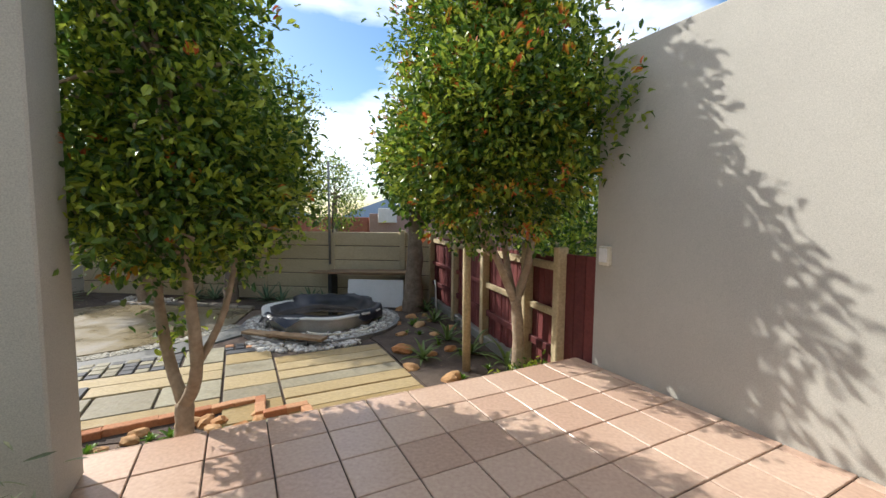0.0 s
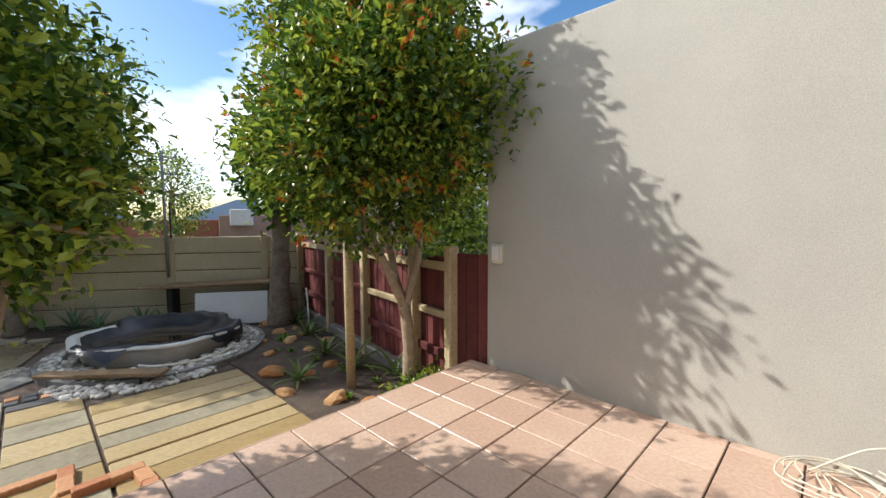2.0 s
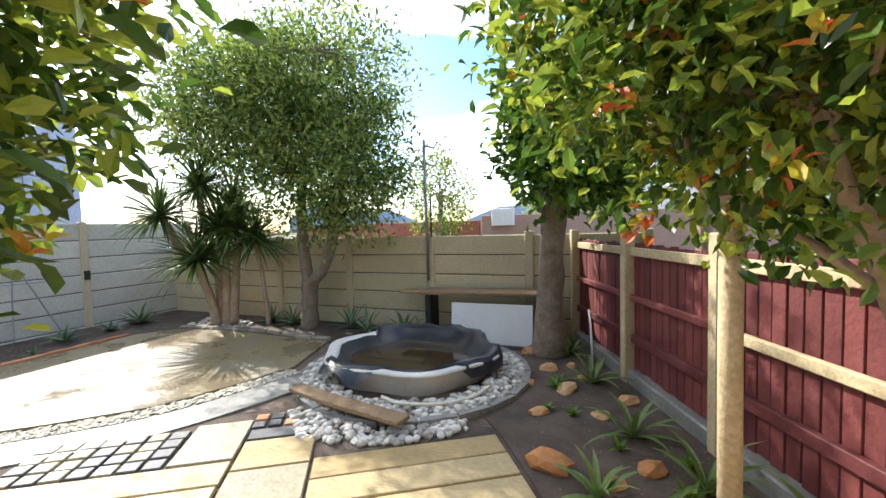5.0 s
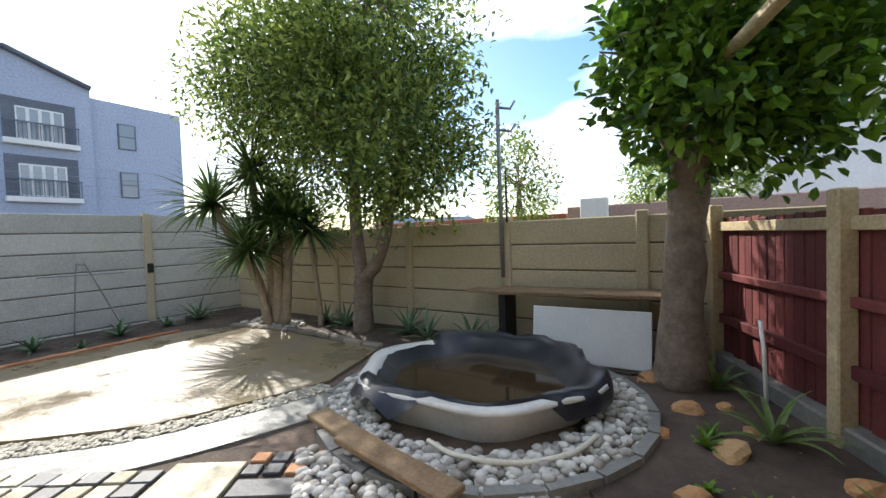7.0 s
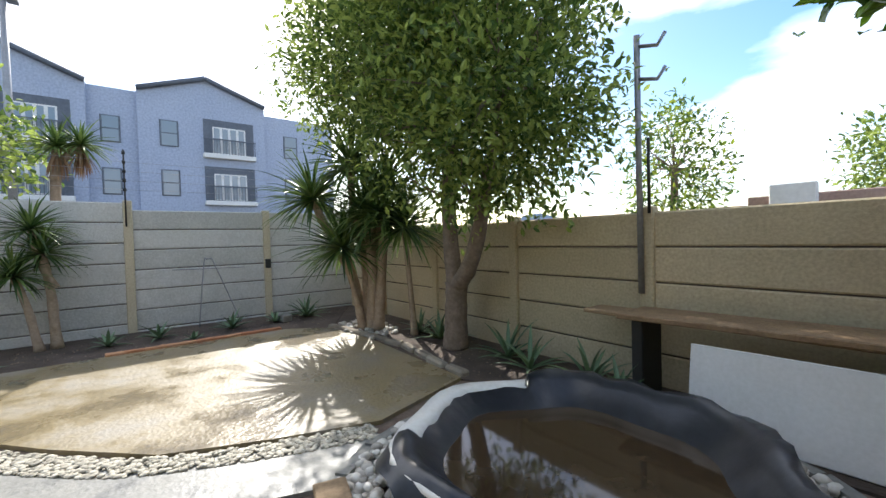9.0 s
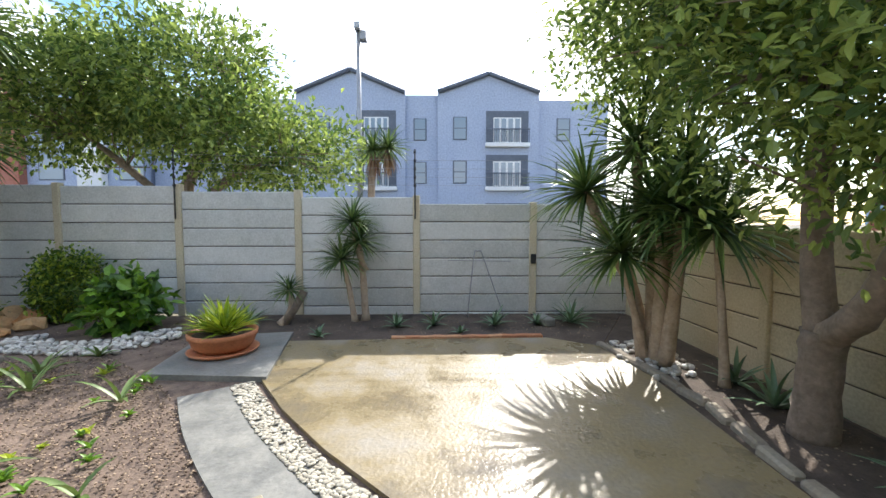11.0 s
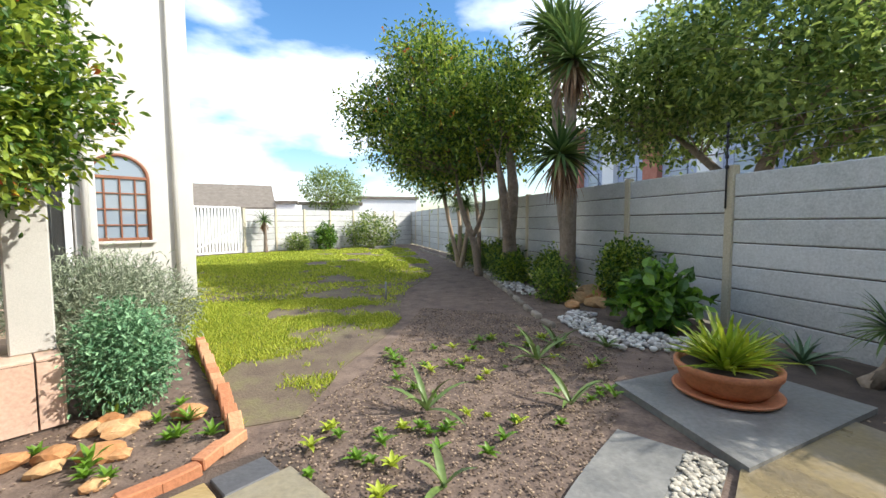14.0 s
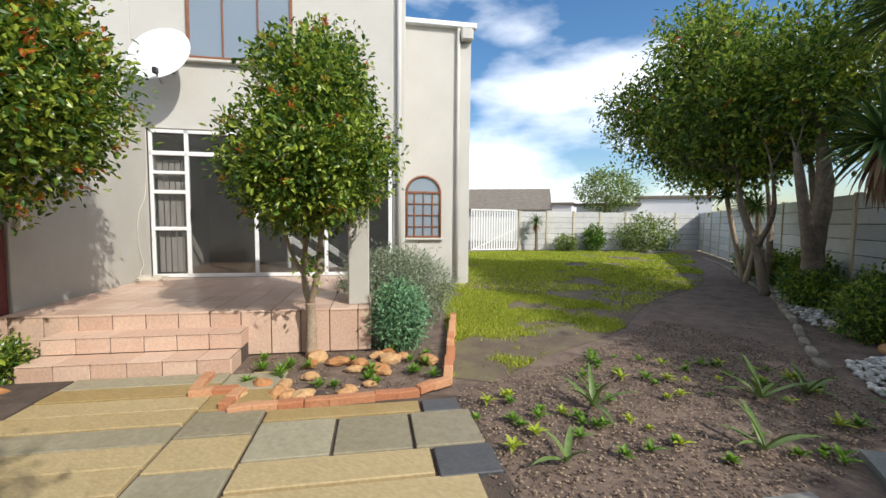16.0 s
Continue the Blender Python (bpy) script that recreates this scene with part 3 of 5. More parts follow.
for a, b_, c_, d_ in ((0.0, 0.02, 0.06, 2.42), (0.62, 0.02, 0.69, 2.42), (1.86, 0.02, 1.93, 2.42), (3.2, 0.02, 3.27, 2.42), (4.5, 0.02, 4.58, 2.42), (0.0, 0.0, 4.58, 0.06), (0.0, 2.0, 4.58, 2.07), (0.0, 2.36, 4.58, 2.42), (0.06, 0.78, 0.62, 0.84), (0.06, 1.38, 0.62, 1.44), (0.06, 1.7, 0.62, 1.75)):
    box("door_frame", a, 0.0, b_, c_, 0.07, d_, M_ALU, d1, c=0.006)
for a, c_, z0, z1 in ((0.06, 0.62, 0.06, 2.0), (0.69, 1.86, 0.06, 2.0), (1.93, 3.2, 0.06, 2.0), (3.27, 4.5, 0.06, 2.0), (0.06, 4.5, 2.07, 2.36)):
    g = box("pane", a, 0.03, z0, c_, 0.038, z1, M_GLASS, d1, c=0)
    g.visible_shadow = False
box("door_handle", 0.72, -0.03, 0.95, 0.745, 0.0, 1.15, M_BLACK, d1, c=0.004)
vb = empty("vertical_blind", HOUSE @ pose(0, DV + 0.16, 0) @ Matrix.Diagonal((1, 1, 1.15, 1)), "pale hanging slatted blind behind the glass", "blind")
for i in range(5):
    box("slat", 0.08 + i * 0.105, 0, 0.08, 0.165 + i * 0.105, 0.012, 1.98, M_CURTAIN, vb, c=0.002)
# stair stringers seen in the room
stair = empty("staircase", HOUSE @ pose(1.95, 4.6, 0), "pale staircase balustrade inside the room", "staircase")
for k in range(3):
    m = pose(0.2, 0.0, 0.25 + 0.42 * k, 0, 35, 0)
    box("rail", 0, 0, 0, 2.3, 0.06, 0.14, M_WHITE, stair, m, c=0.01)
for k in range(2):
    box("newel", 0.2 + 1.7 * k, -0.02, 0.0, 0.29 + 1.7 * k, 0.07, 1.3 - 0.9 * k + 0.3, M_WHITE, stair, c=0.01)

# the wing further back, with the arched window
WV = 5.3
wing = box("wall_wing", 4.86, WV, G - 0.1, 6.75, WV + 0.25, 6.2, M_HOUSE, None, HOUSE, "beige plastered house wing wall", "wall", "", "structure", 0.01)
box("wall_wing_side", 6.5, WV + 0.252, G - 0.1, 6.75, 12.0, 6.2, M_HOUSE, None, HOUSE, "beige plastered house wing side wall", "wall", "", "structure", 0.01)
gut = empty("gutter", HOUSE @ pose(0, 0, 6.2), "white roof gutter with downpipe", "gutter")
box("channel", 4.86, WV - 0.14, -0.02, 6.87, WV + 0.02, 0.12, M_WHITE, gut, c=0.02)
box("hopper", 6.45, WV - 0.2, -0.34, 6.77, WV - 0.002, -0.04, M_HOUSE, gut, c=0.03)
tube("downpipe", [(6.4, WV - 0.07, 0), (6.4, WV - 0.07, -3), (6.4, WV - 0.07, -6.7)], 0.045, M_HOUSE, gut, 10)


def window(name, label, m, w, h, cols, rows, arch=0.0, material=None, bars=True):
    """A framed window with panes, bars and sill; its plane is local x-z, facing -y."""
    fr = material or M_BROWNFR
    root = empty(name, m, label, "window", "", "structure")
    t = 0.055
    if arch:
        seg = 14
        pts = [(-w / 2 + t / 2, -0.03, 0), (-w / 2 + t / 2, -0.03, h)] + [(-(w / 2 - t / 2) * math.cos(math.pi * k / seg), -0.03, h + arch * math.sin(math.pi * k / seg)) for k in range(1, seg)] + [(w / 2 - t / 2, -0.03, h), (w / 2 - t / 2, -0.03, 0)]
        tube("window_frame", pts, t * 0.6, fr, root, 6)
        V = [(0, -0.012, h * 0.5)] + [(p[0], -0.012, p[2]) for p in pts]
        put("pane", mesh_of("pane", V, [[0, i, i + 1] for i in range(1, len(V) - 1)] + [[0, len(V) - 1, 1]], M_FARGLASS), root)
        box("window_frame", -w / 2, -0.05, h - t / 2, w / 2, -0.005, h + t / 2, fr, root, c=0.005)
    else:
        box("window_frame", -w / 2, -0.05, h - t, w / 2, -0.005, h, fr, root, c=0.005)
        box("pane", -w / 2 + t, -0.02, t, w / 2 - t, -0.012, h - t, M_FARGLASS, root, c=0)
        for s in (-w / 2, w / 2 - t):
            box("window_frame", s, -0.05, 0.0, s + t, -0.005, h, fr, root, c=0.005)
    box("window_frame", -w / 2, -0.05, 0, w / 2, -0.005, t, fr, root, c=0.005)
    for i in range(1, cols):
        x = -w / 2 + w * i / cols
        box("bar", x - 0.014, -0.045, t, x + 0.014, -0.006, h, fr, root, c=0.003)
    for i in range(1, rows):
        z = h * i / rows
        box("bar", -w / 2 + t, -0.045, z - 0.012, w / 2 - t, -0.006, z + 0.012, fr, root, c=0.003)
    box("window_sill", -w / 2 - 0.06, -0.1, -0.06, w / 2 + 0.06, -0.003, -0.004, M_HOUSE, root, c=0.008)
    return root


window("window_1", "arched brown wooden window with burglar bars", HOUSE @ pose(5.5, WV, 0.7), 0.95, 1.2, 4, 4, 0.42)
window("window_2", "brown framed upper window", HOUSE @ pose(1.7, DV, 4.15), 1.9, 1.5, 3, 1)
dish = empty("satellite_dish", HOUSE @ pose(0.5, DV - 0.45, 4.0) @ Matrix.Diagonal((1.3, 1, 1.3, 1)), "white satellite dish bracketed on the wall", "satellite dish")
v, f = lathe_data([(0.001, 0.0), (0.15, 0.008), (0.3, 0.035), (0.42, 0.075), (0.43, 0.07), (0.3, 0.025), (0.15, -0.004), (0.001, -0.012)], 36)
put("reflector", mesh_of("reflector", v, f, M_WHITE, True), dish, pose(0, 0, 0, 65, 0, -12))
tube("arm", [(0, 0, -0.35), (0.05, -0.35, -0.3)], 0.014, M_METAL, dish, 7)
box("receiver", 0.02, -0.4, -0.32, 0.08, -0.32, -0.24, M_BLACK, dish, c=0.01)
tube("bracket", [(0, 0.02, 0), (0, 0.25, -0.1), (0, 0.45, -0.1)], 0.02, M_METAL, dish, 8)
tube("downpipe", [uv(4.72, DV - 0.06, 6.9), uv(4.72, DV - 0.06, 3), uv(4.72, DV - 0.06, G)], 0.045, M_HOUSE, None, 10, "painted downpipe on the house corner", "downpipe")

# white cable hanging down the terrace wall, with a tangle on the floor
rc = random.Random(3)
cab = empty("cable", HOUSE, "loose white cable hanging and tangled on tiles", "cable")
tube("lead", smooth_line([(0.02, 2.98, 2.9), (0.02, 2.95, 2.1), (0.03, 2.85, 1.55), (0.03, 2.62, 1.2), (0.03, 2.58, 0.7), (0.05, 2.68, 0.32), (0.1, 2.5, 0.2), (0.16, 2.3, 0.03)], 8), 0.0055, M_CABLE, cab, 7)
for k in range(6):
    cx, cy = 0.3 + rc.uniform(-0.08, 0.08), 2.5 + rc.uniform(-0.12, 0.12)
    pts = [(cx + rc.uniform(0.08, 0.26) * math.cos(a * 0.8), cy + rc.uniform(0.1, 0.3) * math.sin(a * 0.8), 0.012 + 0.012 * k + rc.uniform(0, 0.05)) for a in range(12)]
    tube("coil", smooth_line(pts, 5), 0.0045, M_CABLE, cab, 6)


# ---------------------------------------------------------------- boundary walls
def precast(name, label, start, along, bays, bay, tops, rows, ph, m_panel, m_post, side, post_over=0.05):
    """Panels slotted between posts; tops: z of the wall's top bay by bay."""
    d = Vector((*along, 0)).normalized()
    nrm = Vector((-d.y, d.x, 0)) * side
    root = put(name, mesh_of(name, *box_data(0, -0.05, G - 0.3, bay * bays, 0.05, G - 0.05, 0), m_panel), None, Matrix(((d.x, nrm.x, 0, start[0]), (d.y, nrm.y, 0, start[1]), (0, 0, 1, 0), (0, 0, 0, 1))), label, "wall", "", "structure")
    v, f = box_data(0.05, -0.024, -ph + 0.008, bay - 0.05, 0.024, -0.006, 0.014)
    pm = mesh_of("panel", v, f, m_panel)
    for i in range(bays):
        zt = tops[min(i, len(tops) - 1)]
        # thin dark sheet added to block light through the panel gaps
        box("gap_backing", i * bay + 0.04, -0.006, zt - rows * ph, i * bay + bay - 0.04, 0.006, zt - 0.03, M_GROUT, root, c=0)
        for r in range(rows):
            put("panel", pm, root, pose(i * bay, random.uniform(-0.004, 0.004), zt - r * ph, random.uniform(-0.5, 0.5)))
    for i in range(bays + 1):
        zt = max(tops[min(i, len(tops) - 1)], tops[min(max(i - 1, 0), len(tops) - 1)]) + post_over
        box("post", i * bay - 0.065, -0.07, G - 0.25, i * bay + 0.065, 0.06, zt, m_post, root, c=0.012)
    return root


BAY = 2.15
tops = [1.48, 1.48, 1.60, 1.70, 1.80] + [1.82] * 12
precast("wall_west", "white-washed precast concrete panel wall", (-7.31, 9.18), (0, -1), 16, BAY, tops, 7, 0.335, M_PRECAST, M_POST, 1, 0.03)
precast("wall_north", "beige precast concrete panel wall", (2.72, 8.82), (-1, 0), 6, 1.7, [1.07], 5, 0.335, M_BEIGE, M_BEIGE, -1)
precast("wall_south", "pale precast concrete panel wall", (-7.3, -24.7), (0.853, 0.522), 7, 1.72, [1.8], 7, 0.335, M_PRECAST, M_POST, -1)
# white driveway gate
gate = empty("gate", pose(3.1, -18.3, G, 0, 0, 42) @ Matrix.Diagonal((1, 1, 1.22, 1)), "white steel driveway gate with upright bars", "gate")
for a, b_, c_, d_ in ((0, 0.05, 3.0, 0.12), (0, 1.95, 3.0, 2.02), (0, 0.05, 0.07, 2.02), (2.93, 0.05, 3.0, 2.02)):
    box("gate_frame", a, -0.03, b_, c_, 0.03, d_, M_WHITE, gate, c=0.004)
for i in range(17):
    box("gate_bar", 0.12 + i * 0.165, -0.012, 0.12, 0.21 + i * 0.165, 0.012, 1.95, M_WHITE, gate, c=0.003)
box("brace", 0, -0.035, -0.03, 3.2, -0.014, 0.03, M_WHITE, gate, pose(0.07, 0, 1.1, 0, 20, 0), c=0.003)

# maroon fence to the east
FA, FB = Vector((3.8, 3.95, 0)), Vector((1.75, 8.78, 0))
fd = (FB - FA).normalized()
fn = Vector((-fd.y, fd.x, 0))
FM = Matrix(((fd.x, fn.x, 0, FA.x), (fd.y, fn.y, 0, FA.y), (0, 0, 1, 0), (0, 0, 0, 1)))
FL = (FB - FA).length
fence = empty("fence", FM, "maroon stained timber fence with pale posts", "fence", "", "structure")
box("kerb", 0, -0.06, G - 0.1, FL, 0.08, G + 0.16, M_PATH, fence, c=0.015)
NB = 46
bw = FL / NB
bmv, bmf = box_data(0.006, -0.035, G + 0.165, bw - 0.004, -0.012, 0.98, 0.004)
bme = mesh_of("board", bmv, bmf, M_MAROON)
for i in range(NB):
    put("board", bme, fence, pose(i * bw, random.uniform(-0.004, 0.004), random.uniform(-0.015, 0.015)))
for zt in (-0.05, 0.9):
    box("rail", 0.05, -0.012, zt - 0.05, FL, 0.04, zt + 0.04, M_MAROON if zt < 0 else M_WOOD, fence, c=0.006)
box("rail", 0.1, 0.0, 0.34, 2.1, 0.05, 0.42, M_WOOD, fence, c=0.008)
box("rail", 2.1, 0.0, 0.36, FL, 0.045, 0.43, M_MAROON, fence, c=0.008)
for s in (0.03, 0.75, 2.1, 3.55, FL - 0.02):
    box("post", s - 0.055, -0.012, G, s + 0.055, 0.11, 1.12, M_WOOD, fence, c=0.012)
sg = empty("side_gate", HOUSE @ pose(-0.02, -0.02, 0), "dark maroon boarded side gate", "gate")
dgate = (FA - Vector(uv(0, 0))).length
for i in range(3):
    p0 = Vector(uv(-0.05, 0)).lerp(FA, i / 3)
    p1 = Vector(uv(-0.05, 0)).lerp(FA, (i + 1) / 3)
    dd = (p1 - p0)
    ang = math.degrees(math.atan2(dd.y, dd.x))
    loc = HOUSE.inverted() @ pose(p0.x, p0.y, 0, 0, 0, ang)
    box("board", 0.003, -0.02, G + 0.45, dd.length - 0.003, 0.02, 1.05, M_MAROON, sg, pose(0.02, 0.02, 0) @ loc, c=0.004)
tube("support_pole", [(2.72, 4.67, G), (2.71, 4.66, 0.6), (2.71, 4.64, 2.15)], [0.055, 0.053, 0.05], M_WOOD, None, 12, "round pale timber support pole", "pole")
tube("cross_pole", [(2.71, 4.64, 2.1), (2.1, 6.4, 2.2), (1.5, 7.85, 2.05)], [0.05, 0.05, 0.045], M_WOOD, None, 12, "round timber cross pole tied to tree", "pole")


# ---------------------------------------------------------------- pond tub with stone ring
TC = Vector((-0.15, 6.85, 0))
tub = empty("pond_tub", Matrix.Translation((TC.x, TC.y, G)), "old white bathtub pond with black liner", "pond")
seg = 40


def oct_r(t, r):
    return r * (1 + 0.045 * math.cos(6 * t) + 0.02 * math.cos(3 * t + 1))


def ring_data(profile):
    V, F = [], []
    for r, z in profile:
        for k in range(seg):
            t = 2 * math.pi * k / seg
            R = oct_r(t, r)
            V.append((R * math.cos(t) * 1.06, R * math.sin(t) * 0.95, z))
    for i in range(len(profile) - 1):
        for k in range(seg):
            F.append([i * seg + k, i * seg + (k + 1) % seg, (i + 1) * seg + (k + 1) % seg, (i + 1) * seg + k])
    return V, F


v, f = ring_data([(0.86, 0.0), (0.93, 0.2), (0.95, 0.235), (1.0, 0.24), (1.03, 0.265), (1.02, 0.29), (0.94, 0.297), (0.88, 0.28), (0.82, 0.0)])
put("basin", mesh_of("basin", v, f, M_TUB, True), tub)
V, F = [], []
rl = random.Random(8)
lin = [(0.50, 0.13), (0.72, 0.15), (0.86, 0.27), (0.93, 0.325), (1.0, 0.32), (1.05, 0.24), (1.06, 0.15)]
for i, (r, z) in enumerate(lin):
    for k in range(72):
        t = 2 * math.pi * k / 72
        fold = noise.noise(Vector((math.cos(t) * 4.5, math.sin(t) * 4.5, i * 0.5))) + 0.6 * noise.noise(Vector((math.cos(t) * 11, math.sin(t) * 11, i * 0.8)))
        back = 0.5 + 0.5 * math.sin(t - 0.3)
        front_cut = 1.0 if not (4.0 < t < 5.75 and i > 3) else 0.0
        left_cut = 1.0 if not (2.6 < t <= 4.0 and i > 2) else 0.0
        zz = z + (0.035 * back + 0.035 * fold) * min(1, i / 3) * (front_cut)
        rr = r + 0.05 * fold * min(1, i / 3)
        if not left_cut:
            rr, zz = 0.87 + 0.004 * i, 0.285 - 0.012 * i
        elif not front_cut:
            hang = 1.0 if t < 4.75 else 0.0
            rr, zz = 0.93 + (0.055 * (i - 3) if hang else 0.006 * (i - 4)) + 0.015 * fold, 0.315 - (0.05 * max(0, i - 4) * (1 + fold) if hang else 0.012 * (i - 4))
        R = oct_r(t, rr)
        V.append((R * math.cos(t) * 1.06, R * math.sin(t) * 0.95, zz))
for i in range(len(lin) - 1):
    for k in range(72):
        F.append([i * 72 + k, i * 72 + (k + 1) % 72, (i + 1) * 72 + (k + 1) % 72, (i + 1) * 72 + k])
put("liner", mesh_of("liner", V, F, M_LINER, True), tub, None, "crumpled black plastic pond liner")
v, f = lathe_data([(0.001, 0.165), (0.45, 0.165), (0.8, 0.166)], 40)
put("water", mesh_of("water", v, f, M_WATER), tub, None, "dark brown still water")
tube("hose", smooth_line([(0.2, -1.06, 0.1), (0.45, -1.1, 0.085), (0.8, -1.0, 0.085), (1.06, -0.75, 0.09), (1.16, -0.45, 0.1)], 6), 0.018, M_CABLE, tub, 8)
kerb = empty("stone_kerb", Matrix.Translation((0, 0, 0)), "grey curved kerb round the pond pebbles", "kerb", "", "structure")
for k in range(20):
    t0, t1 = math.radians(148 + k * 15), math.radians(148 + k * 15 + 14)
    V = []
    for zz in (G - 0.05, G + 0.07):
        for t in (t0, t1):
            for r in (1.33, 1.41):
                V.append((-0.05 + r * 1.0 * math.cos(t), 6.75 + r * math.sin(t), zz + random.uniform(-0.004, 0.004)))
    put("kerb_stone", mesh_of("kerb_stone", V, [[0, 1, 3, 2], [4, 6, 7, 5], [0, 4, 5, 1], [2, 3, 7, 6], [0, 2, 6, 4], [1, 5, 7, 3]], M_PATH), kerb)
rngs = np.random.default_rng(9)
pl = []
while len(pl) < 2000:
    a, r = rngs.uniform(0, 6.283), rngs.uniform(0.95, 1.34)
    x, y = -0.05 + r * math.cos(a), 6.75 + r * math.sin(a)
    if math.hypot((x - TC.x) / 1.0, (y - TC.y) / 0.92) > 0.93:
        pl.append((x, y, G + rngs.uniform(0.0, 0.06)))
for p in scatter([(-0.75, 5.38), (-0.3, 4.98), (0.5, 5.12), (1.05, 5.55), (0.9, 5.85), (0.3, 5.35), (-0.5, 5.5)], 330, rngs, G + 0.01):
    pl.append(p)
v, f = pebbles_data(pl, 0.08, rngs, 0.65)
put("pebbles", mesh_of("pebbles", v, f, M_PEBBLE, True), None, None, "white river pebbles round the pond", "pebbles", "", "stuff")
for k, (x, y, a, L) in enumerate(((-0.55, 5.62, -14, 0.9), (0.05, 5.42, -10, 1.0))):
    box("timber_plank", -L / 2, -0.09, 0, L / 2, 0.09, 0.045, M_PLANK, None, pose(x, y, G + 0.07 + 0.05 * k, 0, 0, a), "weathered brown plank lying on pebbles", "plank", "planks by the pond", c=0.008)

bench = empty("bench", pose(0.35, 8.45, G), "rough timber plank bench along the wall", "bench")
box("seat", -1.0, -0.28, 0.73, 1.02, 0.22, 0.775, M_PLANK, bench, pose(0, 0, 0, 0, -0.8, 1), c=0.008)
box("seat", -1.45, -0.1, 0.69, 0.6, 0.22, 0.727, M_PLANK, bench, c=0.008)
for s in (-0.95, 0.9):
    box("leg", s, -0.15, 0.0, s + 0.1, 0.2, 0.69, M_BLACK, bench, c=0.01)
box("white_board", -0.62, -0.012, 0, 0.62, 0.012, 0.6, M_WHITE, None, pose(0.55, 8.1, G + 0.02, -8, 0, 2), "white painted board leaning below the bench", "board", c=0.006)


# ---------------------------------------------------------------- paving
pav = empty("pavement_slabs", HOUSE, "sandstone paving slabs and planks", "paving", "", "structure")


def slab(u0, v0, u1, v1, material, h=0.035, rot=0.0):
    g = 0.009
    v, f = box_data(u0 + g, v0 + g, G - 0.03, u1 - g, v1 - g, G + h + random.uniform(-0.004, 0.004), 0.007)
    put("slab", mesh_of("slab", v, f, material), pav)


rp = random.Random(4)
flat("paving_bed", [uv(1.15, -0.8)[:2], uv(5.1, -1.75)[:2], uv(5.1, -3.7)[:2], uv(3.4, -4.2)[:2], uv(1.15, -3.3)[:2]], G + 0.006, 0.03, M_DARKSOIL, "earth joints under paving", "soil")
for k in range(8):
    slab(1.19, -1.13 - 0.29 * k, 2.68, -0.84 - 0.29 * k, M_SLATE if k % 4 else M_SLATEG)
for k in range(6):
    slab(2.69, -1.35 - 0.44 * k, 3.28, -0.91 - 0.44 * k, (M_SLATEG, M_SLATE)[k % 2])
slab(2.9, -0.91, 3.28, -0.87, M_SLATE)
slab(3.29, -2.05, 4.62, -1.83, M_SLATE)
slab(4.63, -2.08, 4.98, -1.83, M_DARKSLAB)
for a, b_ in ((3.29, 3.9), (3.91, 4.5), (4.51, 5.05)):
    slab(a, -2.62, b_, -2.06, M_SLATEG)
slab(3.29, -2.95, 4.62, -2.63, M_SLATE)
slab(4.63, -3.0, 5.08, -2.63, M_DARKSLAB)
slab(3.29, -3.27, 4.9, -2.96, M_SLATE)
slab(2.69, -3.75, 3.28, -3.56, M_DARKSLAB)
slab(3.29, -3.95, 3.78, -3.28, M_SLATEG)
for i in range(7):
    for j in range(4):
        slab(3.8 + i * 0.165, -3.44 - 0.15 * j, 3.96 + i * 0.165, -3.29 - 0.15 * j, M_DARKSLAB if rp.random() < 0.4 else M_SLATEG, 0.03)
for i in range(4):
    for j in range(2):
        slab(2.75 + i * 0.14, -3.92 - 0.14 * j, 2.88 + i * 0.14, -3.79 - 0.14 * j, (M_DARKSLAB, M_BRICK, M_DARKSLAB)[(i + j) % 3], 0.03)
# brick edging of the beds
edging = empty("brick_edging", Matrix(), "clay brick edging round the flower beds", "edging", "", "structure")
bv, bf = box_data(-0.11, -0.05, -0.04, 0.11, 0.05, 0.04, 0.008)
bm_ = mesh_of("brick", bv, bf, M_BRICK)


def brick_row(a, b, n, tilt=0.0, z=0.035):
    a, b = Vector((*a[:2], 0)), Vector((*b[:2], 0))
    ang = math.degrees(math.atan2(b.y - a.y, b.x - a.x))
    for i in range(n):
        p = a.lerp(b, (i + 0.5) / n)
        put("brick", bm_, edging, pose(p.x + rp.uniform(-.01, .01), p.y + rp.uniform(-.01, .01), G + z, rp.uniform(-3, 3), tilt + rp.uniform(-3, 3), ang + rp.uniform(-4, 4)))


brick_row(uv(2.95, -1.8), uv(4.64, -1.66), 8)
brick_row(uv(2.5, -0.95), uv(2.5, -1.36), 2, 0, 0.05)
brick_row(uv(2.5, -1.4), uv(2.9, -1.4), 2, 0, 0.05)
brick_row(uv(2.92, -1.44), uv(2.92, -1.76), 2, 0, 0.05)
brick_row(uv(4.66, -1.64), uv(4.94, -1.5), 2, 0, 0.06)
brick_row(uv(4.97, -1.42), uv(5.55, 1.25), 16, -28, 0.06)
brick_row((-5.62, 4.6), (-5.7, 6.8), 11, 0, 0.02)


# stone and timber edges of the beds
edge_stone = mesh_of("edge_stone", *box_data(-0.17, -0.055, -0.05, 0.17, 0.055, 0.045, 0.022), M_KERB)


